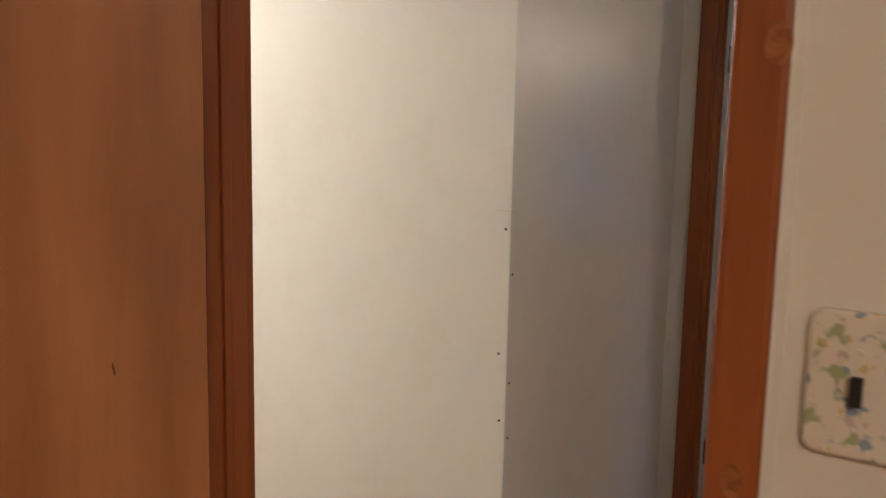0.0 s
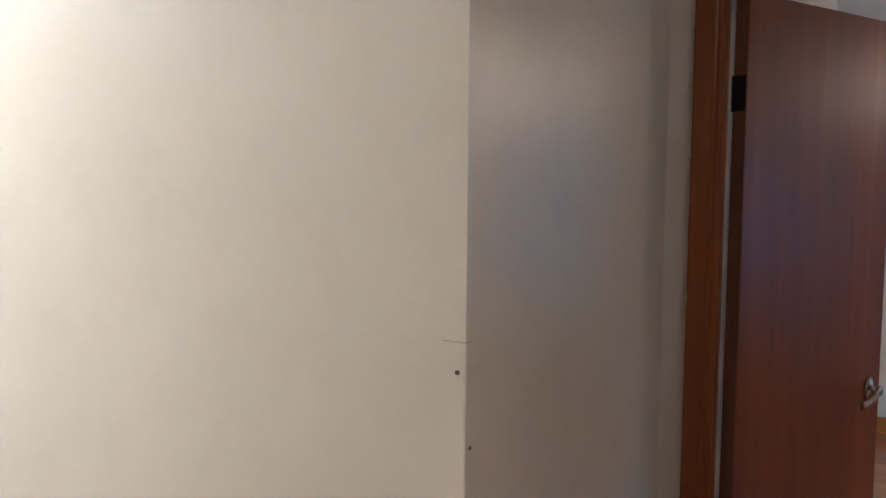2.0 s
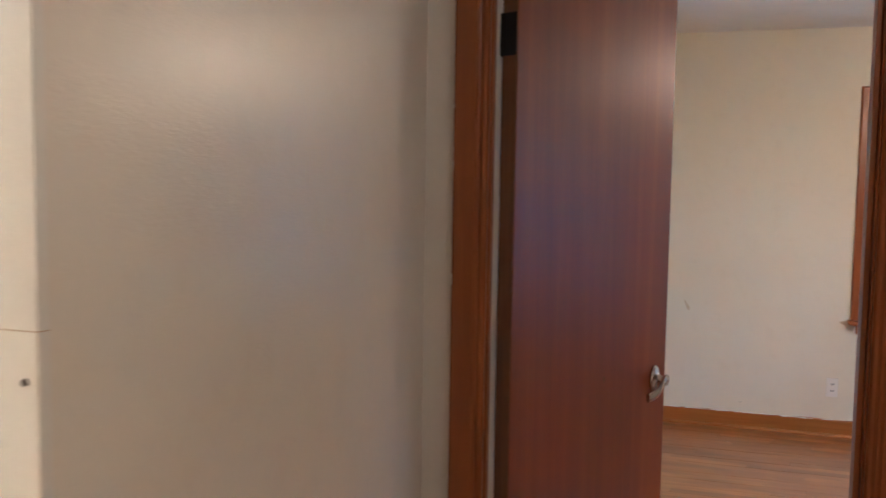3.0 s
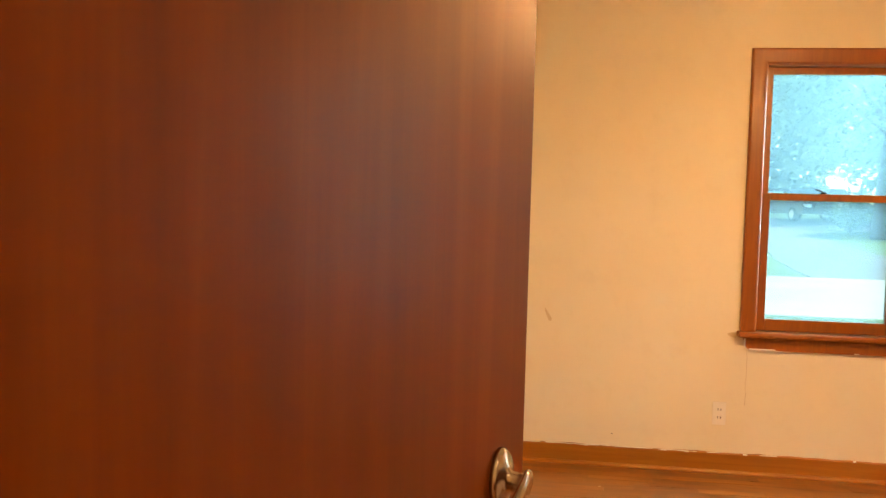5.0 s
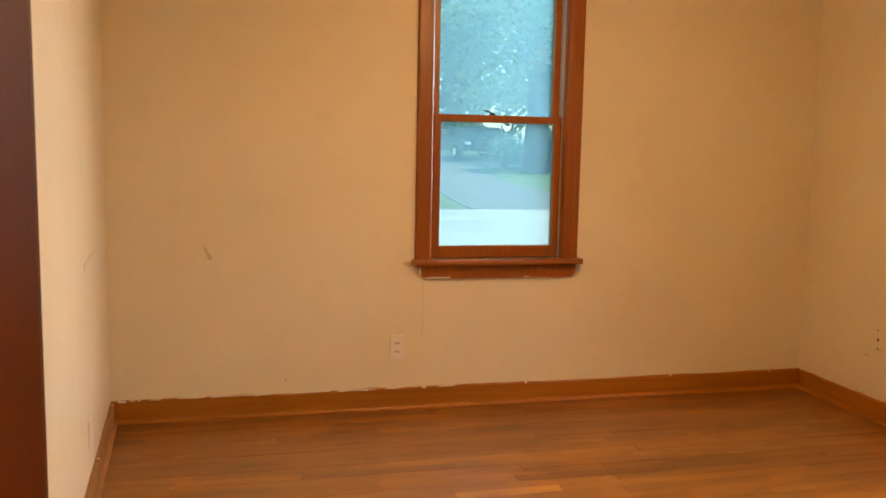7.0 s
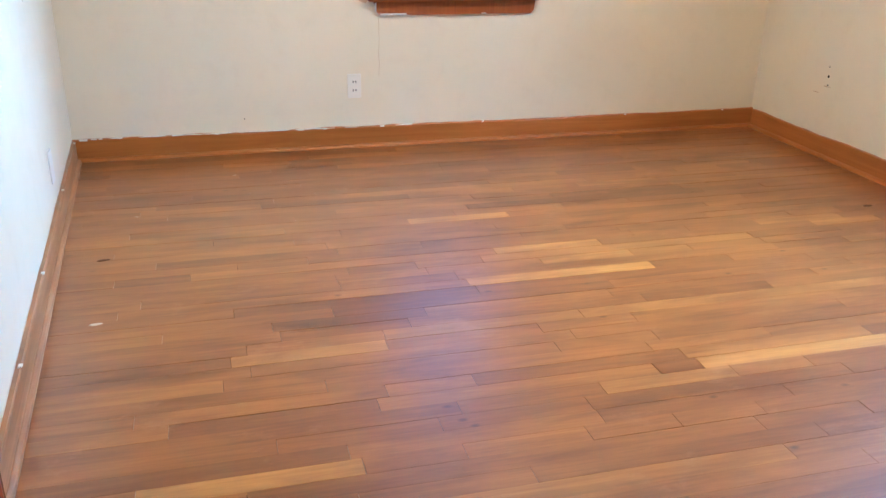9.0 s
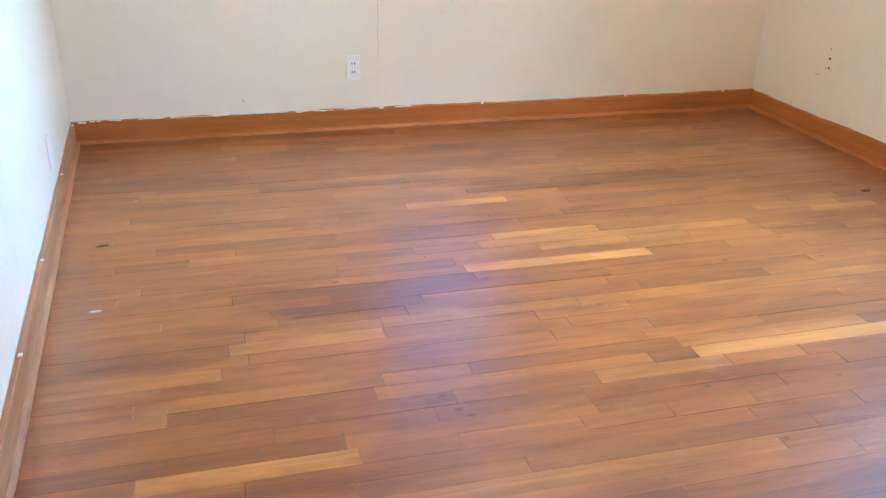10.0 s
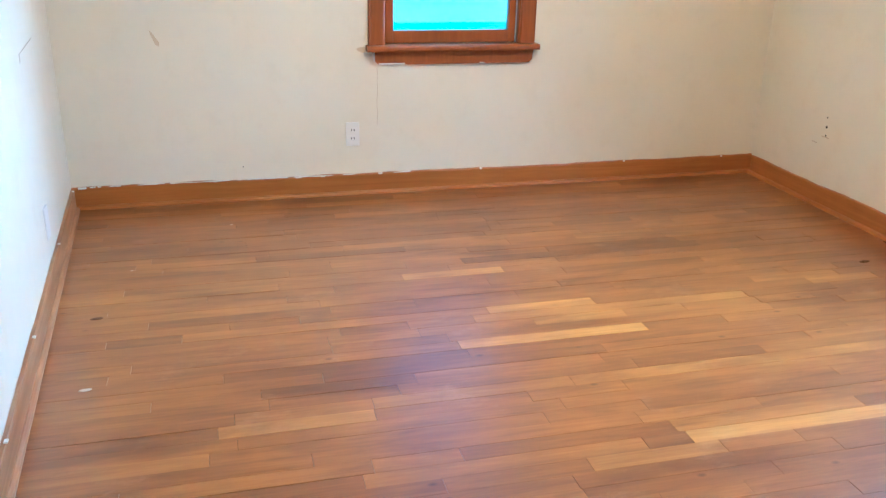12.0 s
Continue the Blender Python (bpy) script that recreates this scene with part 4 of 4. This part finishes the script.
def car(x, y, turn, label):
    """Four-door car, nose towards -y before it is turned."""
    th = thing("car", (0, 0, 0), label, "car", "cars parked on the driveway")
    side = [(-2.2, 0.35), (-2.25, 0.62), (-2.1, 0.82), (-1.1, 0.98), (-0.45, 1.42), (0.9, 1.48), (1.75, 1.08), (2.15, 1.0), (2.2, 0.4)]
    bm = bmesh.new()
    cols = []
    for wx, k in ((-0.86, 0.94), (-0.78, 1.0), (0.78, 1.0), (0.86, 0.94)):
        cols.append([bm.verts.new((wx * (0.82 if z > 1.2 else 1), yy, z * k)) for yy, z in side])
    for a, b in zip(cols, cols[1:]):
        for i in range(len(side)):
            j = (i + 1) % len(side)
            bm.faces.new((a[i], a[j], b[j], b[i]))
    bm.faces.new(cols[0])
    bm.faces.new(cols[-1][::-1])
    bmesh.ops.recalc_face_normals(bm, faces=bm.faces)
    part("body", bm, CARPAINT, th)
    part("windscreen", sweep([(-1.02, 1.0), (-0.5, 1.39), (-0.52, 1.41), (-1.06, 1.0)], 1.2, lambda u, v, w_: (w_ - 0.6, u - 0.02, v + 0.01)), CARGLASS, th)
    for s in (-1, 1):
        part("side_window", box(min(s * 0.72, s * 0.87), max(s * 0.72, s * 0.87), -0.6, 1.2, 1.02, 1.32, 0.02), CARGLASS, th)
        part("headlight", box(s * 0.66 - 0.15, s * 0.66 + 0.15, -2.27, -2.1, 0.62, 0.76, 0.02), LIGHTGLASS, th)
        for yy in (-1.4, 1.35):
            wheel = part("wheel", tube([((s * 0.78, yy, 0.32), 0.32, (0, 1, 0), (0, 0, 1)), ((s * 0.9, yy, 0.32), 0.31, (0, 1, 0), (0, 0, 1))], 20), TYRE, th)
            part("rim", tube([((s * 0.9, yy, 0.32), 0.2, (0, 1, 0), (0, 0, 1)), ((s * 0.912, yy, 0.32), 0.17, (0, 1, 0), (0, 0, 1))], 16), NICKEL, wheel)
    part("grille", box(-0.4, 0.4, -2.27, -2.18, 0.5, 0.72, 0.01), TYRE, th)
    th.matrix_basis = pose(x, y, ground_z(y) + 0.03, 0, 0, turn)
    return th


car(10.7, 35.0, 14, "dark parked car facing the street under trees")
car(12.5, 36.8, 14, "dark parked car beside another under trees")
FZ = ground_z(41.5)
fence = thing("fence", (5, 41.5, FZ), "pale wooden fence behind the driveway", "fence")
for k in range(26):
    part("board", box(2.0 + 0.3 * k, 2.28 + 0.3 * k, 41.48, 41.52, FZ + 0.02, FZ + 1.75), CHIPPED, fence)
for z in (0.4, 1.3):
    part("rail", box(2.0, 9.8, 41.53, 41.58, FZ + z, FZ + z + 0.09), CHIPPED, fence)

# ---- floor strips of the bedroom, last ----
random.seed(77)
STRIP = 0.0572
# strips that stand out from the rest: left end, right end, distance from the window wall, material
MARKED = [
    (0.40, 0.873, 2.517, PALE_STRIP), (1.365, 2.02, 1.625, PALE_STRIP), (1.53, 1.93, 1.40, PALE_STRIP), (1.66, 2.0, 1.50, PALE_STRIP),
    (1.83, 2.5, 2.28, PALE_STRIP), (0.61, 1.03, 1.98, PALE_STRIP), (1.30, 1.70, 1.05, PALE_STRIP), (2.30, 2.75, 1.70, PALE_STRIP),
    (0.46, 0.95, 2.26, DARK_STRIP), (1.38, 2.6, 1.69, DARK_STRIP), (1.46, 1.98, 2.46, DARK_STRIP), (1.95, 2.45, 2.63, DARK_STRIP), (0.75, 1.12, 1.86, DARK_STRIP),
]
strips = []
y = -0.004
while y - STRIP > RY - 0.03:
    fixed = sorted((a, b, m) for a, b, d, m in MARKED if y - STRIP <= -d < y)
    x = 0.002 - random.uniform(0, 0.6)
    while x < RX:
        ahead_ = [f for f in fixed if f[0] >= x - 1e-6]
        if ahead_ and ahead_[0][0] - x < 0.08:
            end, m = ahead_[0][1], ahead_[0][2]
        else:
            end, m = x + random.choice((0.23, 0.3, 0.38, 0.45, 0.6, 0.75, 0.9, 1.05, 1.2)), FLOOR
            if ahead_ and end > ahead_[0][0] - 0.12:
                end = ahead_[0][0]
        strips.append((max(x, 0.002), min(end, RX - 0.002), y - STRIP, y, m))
        x = end
    y -= STRIP
near = sorted((q for q in strips if q[1] - q[0] > 0.05), key=lambda q: (q[4] is FLOOR, abs((q[2] + 2.0)) + 0.4 * abs((q[0] + q[1]) / 2 - 1.5)))
cache, rest = {}, []
for i, (x0, x1, y0, y1, m) in enumerate(near):
    lift = random.uniform(-0.0005, 0.0005)
    if i < 300:
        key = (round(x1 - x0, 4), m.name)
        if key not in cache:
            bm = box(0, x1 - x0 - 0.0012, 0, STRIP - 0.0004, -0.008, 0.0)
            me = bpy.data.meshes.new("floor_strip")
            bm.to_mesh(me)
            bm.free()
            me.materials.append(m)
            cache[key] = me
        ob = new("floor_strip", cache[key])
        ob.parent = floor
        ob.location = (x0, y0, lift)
    else:
        rest.append((x0, x1 - 0.0009, y0, y1 - 0.0007, lift))
verts, faces = [], []
for x0, x1, y0, y1, lift in rest:
    i = len(verts)
    verts += [(x0, y0, lift), (x1, y0, lift), (x1, y1, lift), (x0, y1, lift), (x0, y0, -0.008), (x1, y0, -0.008), (x1, y1, -0.008), (x0, y1, -0.008)]
    faces += [(i, i + 1, i + 2, i + 3), (i, i + 4, i + 5, i + 1), (i + 1, i + 5, i + 6, i + 2), (i + 2, i + 6, i + 7, i + 3), (i + 3, i + 7, i + 4, i)]
me = bpy.data.meshes.new("floor_strips_far")
me.from_pydata(verts, [], faces)
me.materials.append(FLOOR)
ob = new("floor_strips_far", me)
ob.parent = floor
tagged(ob, "", "", "", "stuff")
